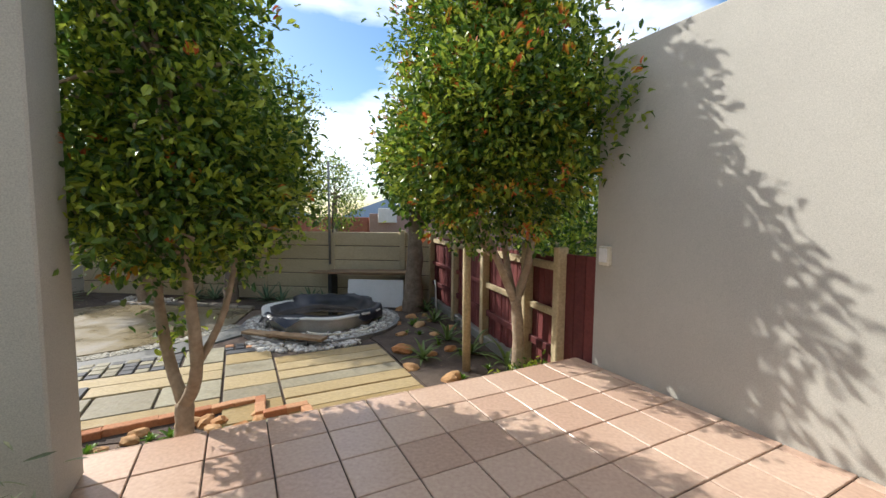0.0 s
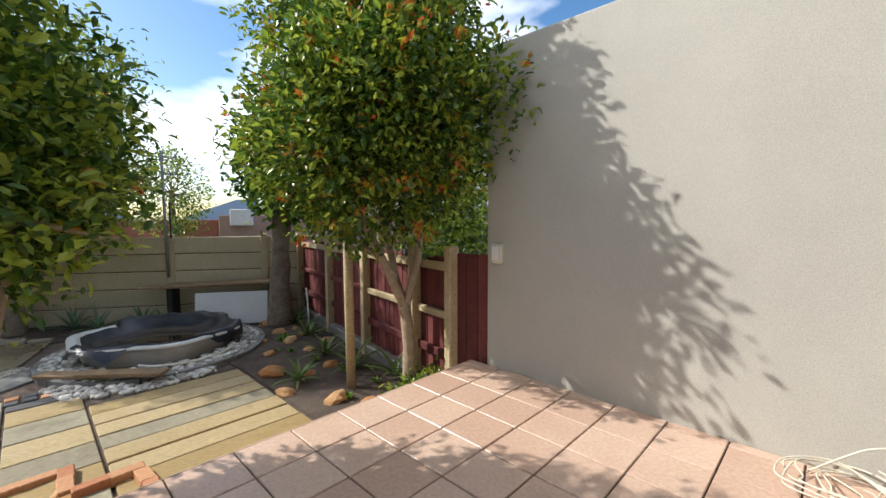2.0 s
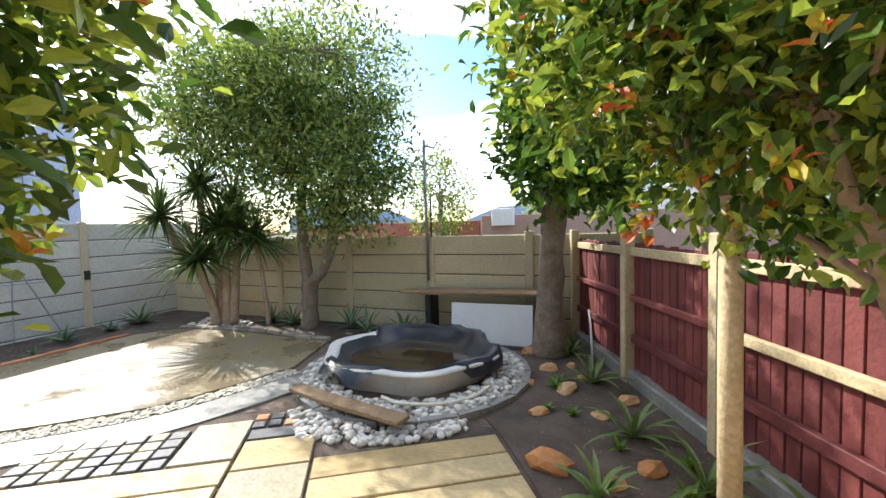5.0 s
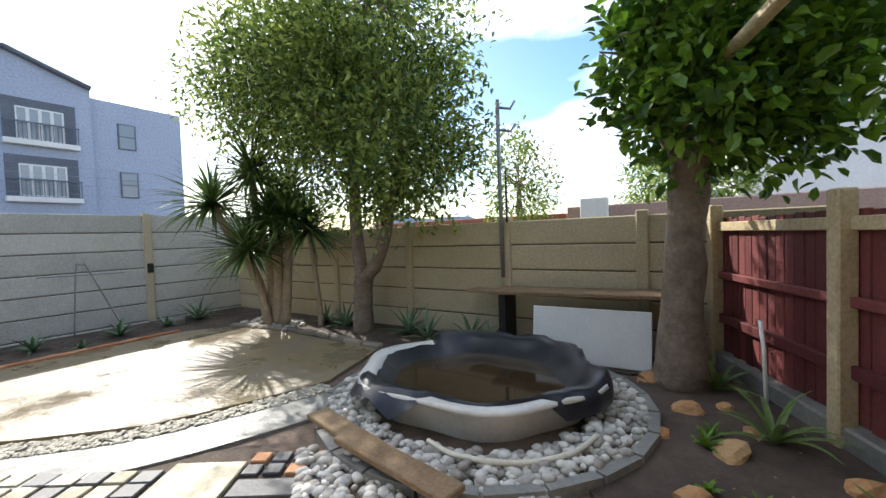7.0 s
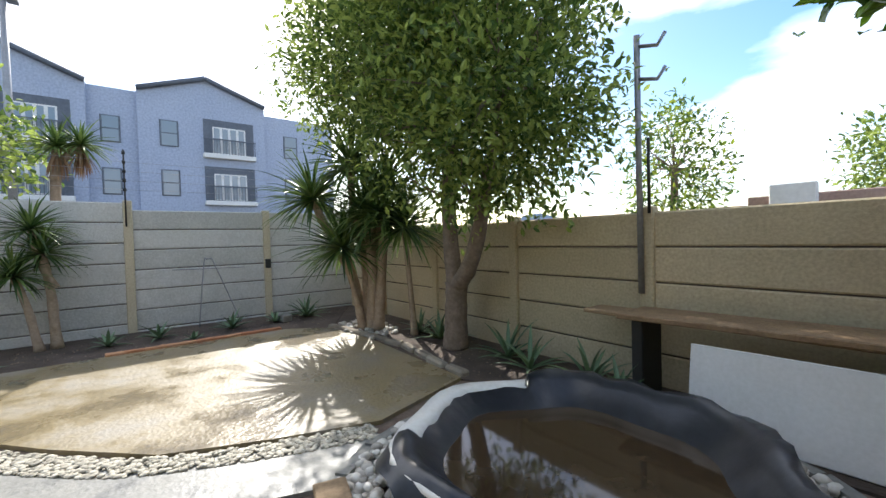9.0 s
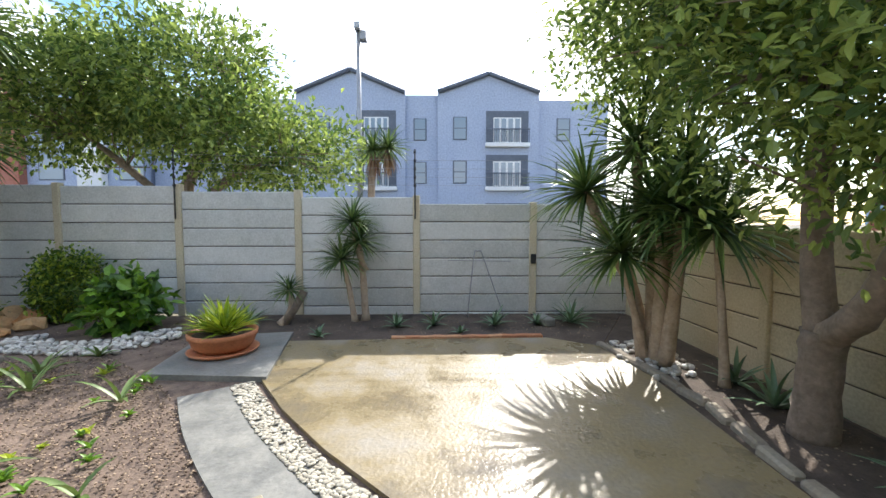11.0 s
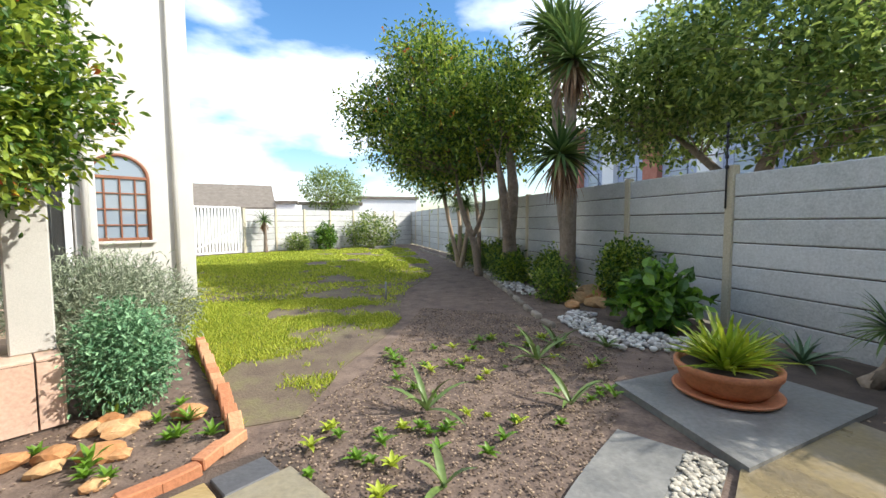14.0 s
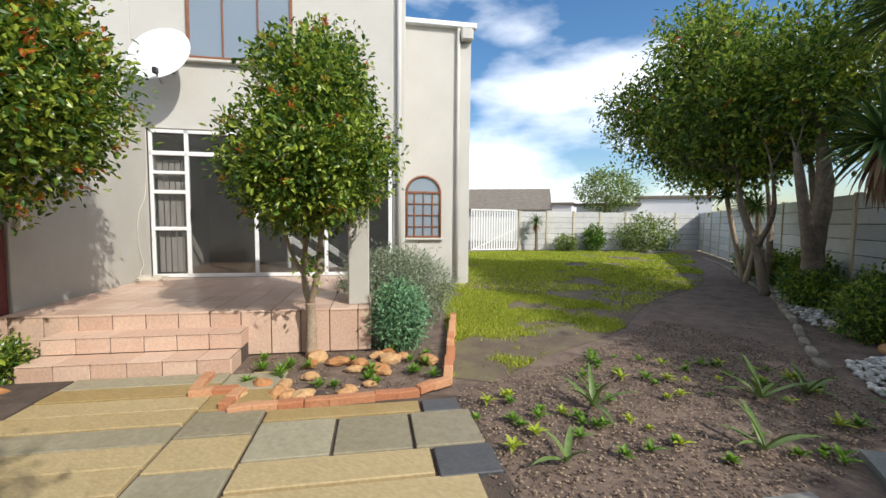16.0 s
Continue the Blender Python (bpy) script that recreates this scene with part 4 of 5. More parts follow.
def stone_row(pts, step=0.35):
    for a, b in zip(pts[:-1], pts[1:]):
        a, b = Vector((*a, 0)), Vector((*b, 0))
        n = max(1, round((b - a).length / step))
        ang = math.degrees(math.atan2(b.y - a.y, b.x - a.x))
        for i in range(n):
            p = a.lerp(b, (i + 0.5) / n)
            put("edge_stone", edge_stone, edging, pose(p.x + rp.uniform(-.015, .015), p.y + rp.uniform(-.015, .015), G + 0.03, rp.uniform(-4, 4), rp.uniform(-3, 3), ang + rp.uniform(-5, 5)))


stone_row([(-5.3, 7.5), (-4.07, 7.66), (-3.4, 7.72), (-1.95, 7.56)])
stone_row([(-4.75, 0.1), (-4.85, -0.6), (-5.4, -3.0), (-5.95, -6.0), (-6.1, -9.0), (-6.4, -12.7), (-6.5, -18.0)], 0.5)

# rocks in the beds
rocks = [rock_mesh("rock", M_ROCK, k) for k in range(5)]


def rock(x, y, s, label="orange sandstone rock in the bed", h=0.6, z=0.0):
    put("rock", rocks[rp.randrange(5)], None, Matrix.Translation((x, y, G + s * h * 0.25 + z)) @ pose(0, 0, 0, rp.uniform(-12, 12), rp.uniform(-12, 12), rp.uniform(0, 360)) @ Matrix.Diagonal((s * 1.2, s * 0.85, s * h, 1)), label, "rock", "bed rocks")


for i in range(26):
    u, v_ = rp.uniform(2.85, 4.95), rp.uniform(-1.6, -0.35)
    if (u - 2.75) > 0.15:
        rock(*uv(u, v_)[:2], rp.uniform(0.12, 0.24))
for x, y, s in ((1.75, 5.3, 0.3), (2.0, 4.65, 0.2), (1.55, 6.1, 0.17), (1.75, 6.7, 0.22), (2.1, 6.2, 0.15), (1.5, 7.3, 0.2), (1.2, 7.9, 0.26), (2.45, 5.45, 0.2), (2.55, 4.35, 0.24), (2.9, 4.15, 0.2), (1.35, 6.8, 0.14), (2.2, 5.2, 0.16), (1.75, 7.5, 0.15), (2.35, 6.6, 0.2), (1.9, 7.1, 0.13), (3.2, 3.75, 0.16)):
    rock(x, y, s)
for x, y, s in ((-6.6, -1.5, 0.5), (-6.75, -1.9, 0.6), (-6.35, -1.25, 0.36), (-6.3, -1.75, 0.4), (-5.9, -1.3, 0.25)):
    rock(x, y, s, "large ochre rock by the small pond", 0.7)
rngc = np.random.default_rng(12)
ch = []
for poly, n in (([uv(1.15, -0.2)[:2], uv(1.15, -2.7)[:2], (1.5, 8.3), (2.0, 8.0), (3.6, 4.2)], 900), ([uv(2.8, -0.2)[:2], uv(5.0, -0.2)[:2], uv(5.0, -1.6)[:2], uv(2.8, -1.5)[:2]], 600), ([(-3.9, 2.5), (-2.4, 3.8), (-1.5, 3.2), (-1.1, 2.2), (-2.0, 0.9), (-3.2, -2.0), (-4.7, -1.0), (-4.9, 1.2)], 9000), ([(-6.8, 8.5), (-5.1, 7.2), (-5.6, 3.0), (-6.8, 3.0)], 600), ([(-4.8, 7.6), (-4.8, 8.6), (1.0, 8.6), (-1.8, 7.6)], 600), ([(-5.6, 2.0), (-4.0, 1.5), (-4.5, -3), (-6.8, -4), (-6.8, 1)], 700)):
    ch += [(p[0], p[1], G + 0.012) for p in scatter(poly, n, rngc, 0)]
v, f = pebbles_data(ch, 0.02, rngc, 0.5)
put("bark_chips", mesh_of("bark_chips", v, f, M_CHIP), None, None, "scattered bark chips and clods on soil", "bark chips", "", "stuff")
pl = scatter([(-5.0, 1.1), (-5.75, 1.45), (-6.3, 1.2), (-6.0, 0.75), (-5.6, 0.55), (-5.5, -0.1), (-5.9, -0.6), (-5.7, -0.95), (-5.1, -0.5), (-4.95, 0.3)], 420, rngc, G + 0.02)
pl += scatter([(-4.7, 7.5), (-5.3, 7.5), (-5.5, 8.3), (-4.2, 8.2), (-3.9, 7.6)], 120, rngc, G + 0.03)
pl += scatter([(-5.5, -2.6), (-6.0, -2.6), (-6.8, -9.5), (-6.3, -9.5)], 420, rngc, G + 0.03)
v, f = pebbles_data(pl, 0.085, rngc, 0.6)
put("pebbles", mesh_of("pebbles", v, f, M_PEBBLE, True), None, None, "white pebbles along the wall beds", "pebbles", "", "stuff")

# ---------------------------------------------------------------- trees
tree("small_tree", "small waxy-leaved tree beside terrace steps", (0.95, 1.98, G),
     [([(0.95, 1.98, G), (0.93, 2.0, -0.1), (0.9, 2.05, 0.14)], [0.075, 0.062, 0.058]), ([(0.9, 2.05, 0.12), (0.72, 2.12, 0.5), (0.62, 2.15, 1.2), (0.5, 2.2, 2.2)], [0.045, 0.038, 0.028, 0.014]), ([(0.9, 2.05, 0.12), (1.08, 1.95, 0.45), (1.1, 1.85, 1.2), (0.95, 1.9, 2.3)], [0.048, 0.04, 0.028, 0.014]), ([(1.06, 1.96, 0.42), (1.22, 2.05, 0.8), (1.3, 2.15, 1.4)], [0.028, 0.022, 0.01])],
     [((0.72, 2.22, 1.85), (0.92, 0.84, 0.76)), ((0.75, 2.15, 2.65), (0.68, 0.64, 0.6)), ((0.9, 2.1, 1.4), (0.74, 0.7, 0.35)), ((0.72, 2.25, 0.55), (0.16, 0.16, 0.2)), ((0.45, 2.5, 1.6), (0.55, 0.55, 0.45)), ((0.9, 1.7, 3.15), (0.35, 0.35, 0.4))], 2000, 17, 0.066, 0.034, 0.08, M_LEAF_W, M_PALEBARK, 1, 90, 150, hollow=0.2)
tree("small_tree", "waxy-leaved tree with orange shoots beside fence", (3.32, 4.25, G),
     [([(3.32, 4.25, G), (3.34, 4.25, 0.0), (3.3, 4.27, 0.5)], [0.08, 0.066, 0.062]), ([(3.3, 4.27, 0.45), (3.1, 4.2, 0.9), (2.8, 4.1, 1.6), (2.7, 4.1, 2.4)], [0.055, 0.045, 0.03, 0.015]), ([(3.3, 4.27, 0.45), (3.45, 4.3, 1.0), (3.5, 4.4, 1.8), (3.4, 4.4, 3.0)], [0.055, 0.045, 0.03, 0.015]), ([(3.3, 4.27, 0.4), (3.2, 4.5, 0.9), (3.1, 4.6, 1.6), (3.0, 4.6, 2.6)], [0.05, 0.04, 0.03, 0.015]), ([(3.2, 4.2, 0.8), (2.9, 4.3, 1.1), (2.5, 4.4, 1.4)], [0.025, 0.02, 0.01])],
     [((3.0, 4.3, 2.15), (1.2, 1.1, 0.95)), ((3.5, 3.85, 2.5), (0.95, 0.85, 0.75)), ((3.0, 4.4, 3.3), (1.1, 1.05, 1.1)), ((3.0, 4.4, 4.1), (0.7, 0.7, 0.8)), ((2.2, 4.6, 2.2), (0.6, 0.6, 0.6)), ((2.85, 3.6, 2.45), (0.75, 0.7, 0.75))], 3200, 16, 0.076, 0.039, 0.095, M_LEAF_W, M_PALEBARK, 2, 120, 800, hollow=0.25)
tree("garden_tree", "forked olive-green tree by the beige wall", (-2.88, 8.2, G),
     [([(-2.88, 8.2, G), (-2.86, 8.2, -0.1), (-2.84, 8.2, 0.3)], [0.17, 0.14, 0.15]), ([(-2.84, 8.2, 0.25), (-2.95, 8.2, 1.0), (-2.9, 8.2, 2.2), (-2.7, 8.2, 3.4)], [0.12, 0.1, 0.08, 0.03]), ([(-2.84, 8.2, 0.25), (-2.45, 8.1, 0.55), (-2.1, 8.0, 1.2), (-1.8, 8.0, 2.4)], [0.11, 0.1, 0.08, 0.03]), ([(-2.9, 8.2, 2.0), (-3.6, 8.1, 2.8), (-4.2, 8.0, 3.4)], [0.06, 0.045, 0.02]), ([(-2.9, 8.2, 2.4), (-2.4, 7.9, 3.2), (-2.0, 7.6, 4.0)], [0.06, 0.045, 0.02])],
     [((-2.2, 8.1, 2.3), (1.45, 1.4, 1.1)), ((-3.4, 8.1, 3.4), (1.7, 1.5, 1.3)), ((-2.2, 8.0, 3.7), (1.4, 1.4, 1.0)), ((-4.6, 8.0, 3.5), (1.5, 1.3, 1.2)), ((-1.7, 8.0, 1.9), (0.9, 0.9, 0.9))], 2400, 17, 0.09, 0.04, 0.15, M_LEAF_N, M_BARK, 3, 200, hollow=0.35)
tree("coral_tree", "thick rough trunk with dark broad-leaved crown", (1.42, 7.9, G),
     [([(1.42, 7.9, G), (1.44, 7.9, 0.1), (1.48, 7.9, 0.9), (1.52, 7.85, 1.6)], [0.25, 0.185, 0.165, 0.18]), ([(1.52, 7.85, 1.5), (1.22, 7.8, 2.0), (1.02, 7.7, 2.5)], [0.12, 0.08, 0.03]), ([(1.52, 7.85, 1.5), (1.82, 7.8, 2.1), (2.02, 7.8, 2.7)], [0.12, 0.08, 0.03])],
     [((1.52, 7.7, 1.95), (0.6, 0.6, 0.5)), ((1.67, 7.7, 2.6), (0.7, 0.7, 0.6)), ((2.12, 7.9, 2.2), (0.6, 0.6, 0.75))], 520, 12, 0.13, 0.08, 0.13, M_LEAF_B, M_BARK, 4, 60, hollow=0.4)
# trees along the west wall
tree("garden_tree", "dark spreading tree in the west bed", (-6.35, -5, G),
     [([(-6.35, -5, G), (-6.3, -5, 0.6), (-6.45, -5.1, 2.0), (-6.35, -5.3, 3.4)], [0.24, 0.19, 0.15, 0.06]), ([(-6.3, -5, 0.3), (-6.05, -4.7, 1.2), (-5.75, -4.5, 2.6)], [0.16, 0.12, 0.06]), ([(-6.35, -5, 0.2), (-6.55, -5.6, 1.2), (-6.55, -6.2, 2.6)], [0.15, 0.11, 0.05])],
     [((-6.15, -6.4, 3.9), (1.9, 2.0, 1.5)), ((-5.55, -8.2, 3.6), (1.8, 1.8, 1.3)), ((-6.45, -5, 4.4), (1.5, 1.6, 1.2))], 1700, 14, 0.13, 0.06, 0.18, M_LEAF_W, M_BARK, 5, 120, 20, hollow=0.3)
tree("garden_tree", "slim multi-stemmed tree over the lawn edge", (-5.8, -6.0, G),
     [([(-5.8, -6.0, G), (-5.6, -6.0, 0.5), (-5.3, -6.2, 1.5), (-5.2, -6.4, 2.5)], [0.12, 0.1, 0.08, 0.03]), ([(-5.8, -6.2, G), (-6.0, -6.6, 0.9), (-6.0, -7.2, 2.4)], [0.09, 0.07, 0.03]), ([(-5.6, -6.0, 0.6), (-5.7, -5.4, 1.4), (-5.5, -5.0, 2.4)], [0.07, 0.05, 0.02])],
     [((-4.9, -6.8, 3.7), (1.8, 1.9, 1.4)), ((-3.9, -7.6, 4.6), (1.4, 1.4, 1.1)), ((-5.4, -9.0, 3.3), (1.8, 1.9, 1.2)), ((-3.2, -7.6, 3.7), (1.1, 1.1, 0.8)), ((-2.9, -8.2, 4.7), (1.0, 1.0, 0.8)), ((-4.9, -7.2, 5.3), (1.6, 1.6, 1.2)), ((-4.3, -7.6, 6.3), (1.1, 1.1, 0.9))], 2300, 14, 0.13, 0.06, 0.18, M_LEAF_W, M_BARK, 6, 150, 140, hollow=0.3)
tree("street_tree", "spreading sunlit tree behind the white wall", (-9.3, -0.6, G),
     [([(-9.3, -0.6, G), (-9.2, -0.5, 1.4), (-9.4, -0.3, 2.6)], [0.2, 0.16, 0.1]), ([(-9.2, -0.5, 1.2), (-9.0, 0.8, 2.2), (-8.8, 2.0, 2.6)], [0.12, 0.08, 0.03]), ([(-9.2, -0.5, 1.3), (-9.3, -1.8, 2.4), (-9.3, -2.8, 3.2)], [0.12, 0.08, 0.03]), ([(-9.3, -0.3, 2.2), (-9.2, 0.8, 3.4), (-9.2, 1.2, 4.0)], [0.09, 0.06, 0.03])],
     [((-9.0, 1.2, 2.9), (1.5, 1.7, 1.0)), ((-9.3, -0.6, 4.2), (1.8, 2.2, 1.5)), ((-9.3, -3.0, 4.0), (1.8, 2.0, 1.5)), ((-8.7, 2.6, 2.6), (1.0, 1.1, 0.8))], 1900, 14, 0.14, 0.065, 0.18, M_LEAF_N, M_BARK, 7, 160, hollow=0.4)
yucca("yucca", "tall yucca with heavy shaggy leaf heads", (-6.5, -2.4, G),
      [([(-6.5, -2.4, G), (-6.5, -2.4, 0.8), (-6.6, -2.5, 2.4), (-6.6, -2.7, 5.0)], 0.15), ([(-6.45, -2.3, G), (-6.25, -2, 1.2), (-6.15, -1.75, 4.1)], 0.11), ([(-6.55, -2.5, 0.2), (-6.65, -3, 2.2), (-6.7, -3.5, 5.5)], 0.14), ([(-6.35, -2.2, 1.2), (-6.05, -1.8, 2.0), (-5.85, -1.7, 2.3)], 0.07)], 130, 1.0, 21, 0.075, True)
yucca("yucca", "cluster of slender yuccas along the wall", (-6.0, -8.6, G),
      [([(-6.0, -8.6, G), (-5.7, -8.8, 0.9), (-5.5, -8.9, 2.0)], 0.08), ([(-6.0, -8.7, G), (-6.2, -9.2, 0.9), (-6.2, -9.6, 1.7)], 0.08), ([(-6.0, -8.4, G), (-6.1, -8.0, 0.8), (-6.0, -7.8, 1.6)], 0.08)], 80, 0.65, 22, 0.05)
yucca("yucca", "multi-stemmed yucca clump in the corner", (-4.7, 7.9, G),
      [([(-4.75, 7.85, G), (-4.95, 7.75, 0.3), (-5.25, 7.5, 1.0), (-5.4, 7.3, 1.55)], 0.085), ([(-4.7, 7.9, G), (-4.8, 7.9, 0.6), (-4.95, 7.8, 1.4), (-5.0, 7.8, 2.1)], 0.075), ([(-4.6, 7.9, G), (-4.55, 7.9, 0.5), (-4.6, 7.85, 1.3)], 0.085), ([(-4.5, 7.95, G), (-4.4, 8.0, 0.5), (-4.3, 8.0, 1.25)], 0.08), ([(-4.65, 7.8, G), (-4.7, 7.6, 0.3), (-4.75, 7.5, 0.75)], 0.05), ([(-4.7, 8.0, G), (-4.75, 8.1, 0.9), (-4.6, 8.2, 1.75)], 0.07), ([(-3.85, 8.2, G), (-3.95, 8.2, 0.3), (-4.08, 8.2, 1.05)], 0.045)], 150, 0.95, 23, 0.05)
yucca("yucca", "young yucca with two thin stems by the wall", (-6.8, 3.9, G),
      [([(-6.72, 3.85, G), (-6.72, 3.75, 0.05), (-6.75, 3.62, 0.5)], 0.05), ([(-6.8, 4.02, G), (-6.82, 3.98, 0.2), (-6.85, 3.9, 0.8)], 0.06), ([(-6.8, 4.02, 0.3), (-6.85, 3.85, 0.8), (-6.85, 3.8, 1.15)], 0.05)], 120, 0.6, 24, 0.032)
yucca("yucca", "tall yucca head rising above the wall", (-7.95, 3.95, G),
      [([(-7.95, 3.95, G), (-7.95, 3.95, 1.5), (-7.95, 4, 2.55)], 0.08), ([(-7.95, 3.95, 2.0), (-7.95, 4.05, 2.3), (-7.95, 4.3, 2.6)], 0.06)], 80, 0.55, 25, 0.04, True)
yucca("yucca", "short leaning yucca with cut stump", (-6.53, 2.67, G),
      [([(-6.53, 2.67, G), (-6.58, 2.82, -0.3), (-6.63, 2.77, 0.0)], 0.07)], 80, 0.42, 26, 0.028)
tube("stump", [(-6.53, 2.69, G), (-6.58, 2.87, -0.3), (-6.63, 3.02, -0.02)], [0.08, 0.07, 0.065], M_BARK, None, 10, "bare leaning cut stump", "stump")

# pot with lime agave
pot = empty("plant_pot", Matrix.Translation((-4.98, 2.52, G + 0.06)), "wide terracotta bowl with saucer and lime plant", "plant pot")
v, f = lathe_data([(0.001, 0.0), (0.36, 0.0), (0.40, 0.02), (0.42, 0.045), (0.40, 0.05), (0.34, 0.035), (0.001, 0.035)], 40)
put("saucer", mesh_of("saucer", v, f, M_TERRA, True), pot)
v, f = lathe_data([(0.001, 0.04), (0.29, 0.04), (0.36, 0.12), (0.39, 0.21), (0.405, 0.215), (0.41, 0.27), (0.395, 0.275), (0.37, 0.27), (0.36, 0.23), (0.001, 0.23)], 40)
put("bowl", mesh_of("bowl", v, f, M_TERRA, True), pot)
v, f = lathe_data([(0.001, 0.25), (0.36, 0.235)], 24)
put("potting_soil", mesh_of("potting_soil", v, f, M_DARKSOIL), pot)
rg = np.random.default_rng(31)
V, F = [], []
for dx, dy, n, L in ((0, 0, 60, 0.52), (0.13, 0.1, 36, 0.42), (-0.14, 0.05, 36, 0.42), (0.02, -0.15, 32, 0.4)):
    a, b_ = rosette_data((dx, dy, 0.25), n, L, 0.05, rg, up=0.25, droop=0.35)
    V, F = join((V, F), (a, b_))
put("leaves", mesh_of("leaves", V, F, M_LIME, True), pot, None, "yellow-green strap leaves")

# aloes, lilies and small plants
for i, (x, y, n, L) in enumerate(((-3.35, 8.3, 18, 0.5), (-2.1, 8.35, 16, 0.6), (-1.65, 8.2, 14, 0.5), (-1.0, 8.3, 18, 0.5), (-6.4, 5.2, 14, 0.35), (-6.35, 6.2, 16, 0.4), (-6.3, 4.6, 12, 0.32), (-6.5, 7.5, 26, 0.5), (-6.55, 2.1, 20, 0.5), (-6.4, 6.9, 12, 0.3), (-5.75, 3.5, 9, 0.25), (-3.9, 8.35, 14, 0.4), (-0.6, 8.1, 12, 0.4), (-5.9, 5.6, 8, 0.2))):
    plant("aloe", "grey-green aloe in dark soil", (x, y, G), n, L, 0.055, M_ALOE, 50 + i, 0.2, 0.6, "aloe", "aloes along the wall")
for i, (x, y, n, L) in enumerate(((2.35, 5.9, 14, 0.5), (2.75, 5.3, 14, 0.5), (3.25, 4.9, 12, 0.5), (3.55, 4.5, 12, 0.5), (2.0, 7.0, 14, 0.45), (1.7, 7.9, 14, 0.4), (2.1, 5.0, 16, 0.35), (3.7, 4.2, 10, 0.45))):
    plant("lily_plant", "strap-leaved green plant by the fence", (x, y, G), n, L, 0.05, M_YUCCA, 80 + i, 0.35, 1.1, "plant", "strap plants")
for i, (x, y, n, L) in enumerate(((-2.37, 2.05, 7, 0.48), (-3.85, 1.18, 9, 0.5), (-3.58, 2.28, 6, 0.42), (-2.25, 3.04, 4, 0.34), (-4.3, 0.85, 8, 0.42), (-4.9, 1.0, 7, 0.25))):
    plant("strap_plant", "sparse strap-leaved plant in bare soil", (x, y, G), n, L, 0.06, M_YUCCA, 100 + i, 0.35, 0.9, "plant", "young plants")
rw = random.Random(6)
for i in range(110):
    x, y = rw.uniform(-4.6, -1.3), rw.uniform(0.2, 3.3)
    if y < 3.3 + (x + 1.5) * 0.4 and x < -1.3 - (y < 2.0) * 0.9:
        plant("weed", "small leafy green weed in soil", (x, y, G), rw.randrange(5, 12), rw.uniform(0.05, 0.13), 0.04, M_LEAF_B if i % 3 else M_LIME, 130 + i, 0.3, 0.8, "weed", "weeds")
for i in range(22):
    x, y = uv(rw.uniform(2.9, 4.9), rw.uniform(-1.5, -0.3))[:2]
    plant("weed", "small leafy green weed among rocks", (x, y, G), rw.randrange(8, 14), rw.uniform(0.08, 0.17), 0.04, M_LEAF_B, 170 + i, 0.4, 0.6, "weed", "weeds")
for i in range(14):
    x, y = rw.uniform(1.4, 3.2), rw.uniform(4.2, 7.8)
    if (x - 1.75) / 2.05 + (y - 3.95) / 4.83 < 0.95:
        plant("weed", "small leafy green weed among rocks", (x, y, G), rw.randrange(8, 14), rw.uniform(0.08, 0.15), 0.035, M_LEAF_B, 200 + i, 0.4, 0.6, "weed", "weeds")
bush("lavender_bush", "rounded grey-green lavender bush", (0.95, -0.1, G), (0.9, 0.95, 0.62), 1900, 10, 0.085, 0.012, 0.07, M_LAV, 41)
bush("feathery_bush", "feathery blue-green bush by brick edging", (0.1, 1.25, G), (0.34, 0.34, 0.46), 620, 11, 0.05, 0.02, 0.05, M_TEAL, 42)
bush("small_bush", "low dark shrub beside the steps", uv(0.25, -0.6, G), (0.35, 0.3, 0.18), 160, 9, 0.07, 0.03, 0.05, M_LEAF_W, 43)
bush("arum_clump", "lush broad-leaved arum clump by small pond", (-6.25, 0.35, G), (0.42, 0.42, 0.42), 110, 5, 0.2, 0.13, 0.1, M_LEAF_B, 44)
plant("reed_clump", "tall thin reeds by the small pond", (-6.5, -0.2, G), 90, 0.95, 0.012, M_YUCCA, 45, 0.9, 0.4, "reeds")
bush("shrub", "dark leafy shrub below the trees", (-5.9, -1.95, G), (0.35, 0.4, 0.42), 260, 9, 0.07, 0.03, 0.08, M_LEAF_W, 46)
bush("shrub", "dark leafy shrub against the wall", (-6.95, -0.9, G), (0.25, 0.4, 0.6), 260, 9, 0.07, 0.035, 0.08, M_LEAF_W, 47)
for k, (x, y, r, h) in enumerate(((-6.7, -3.4, 0.4, 0.42), (-6.2, -4.6, 0.4, 0.35), (-6.7, -6.2, 0.45, 0.5), (-6.7, -8.2, 0.5, 0.45), (-6.8, -11.0, 0.5, 0.5), (-6.9, -1.3, 0.3, 0.6))):
    bush("shrub", "dense dark shrub under the west trees", (x, y, G), (r, r, h), 420, 9, 0.085, 0.04, 0.09, M_LEAF_W, 300 + k)
plant("agave", "dark strap-leaved clump under the trees", (-6.4, -5.6, G), 70, 0.8, 0.05, M_YUCCA, 48, 0.3, 1.0, "plant")
plant("agave", "dark strap-leaved clump under the trees", (-6.5, -7.4, G), 70, 0.8, 0.05, M_YUCCA, 49, 0.3, 1.0, "plant")
bush("shrub", "loose green shrub at far wall", (-4.0, -21.2, G), (1.6, 1.2, 1.1), 400, 9, 0.14, 0.07, 0.15, M_LEAF_N, 51)
bush("shrub", "small shrub at far wall", (0.3, -19.0, G), (0.7, 0.6, 0.5), 160, 9, 0.12, 0.06, 0.1, M_LEAF_N, 52)
bush("shrub", "bright upright shrub at far wall", (-1.2, -20.0, G), (0.5, 0.5, 0.8), 160, 9, 0.16, 0.08, 0.1, M_LEAF_B, 53)
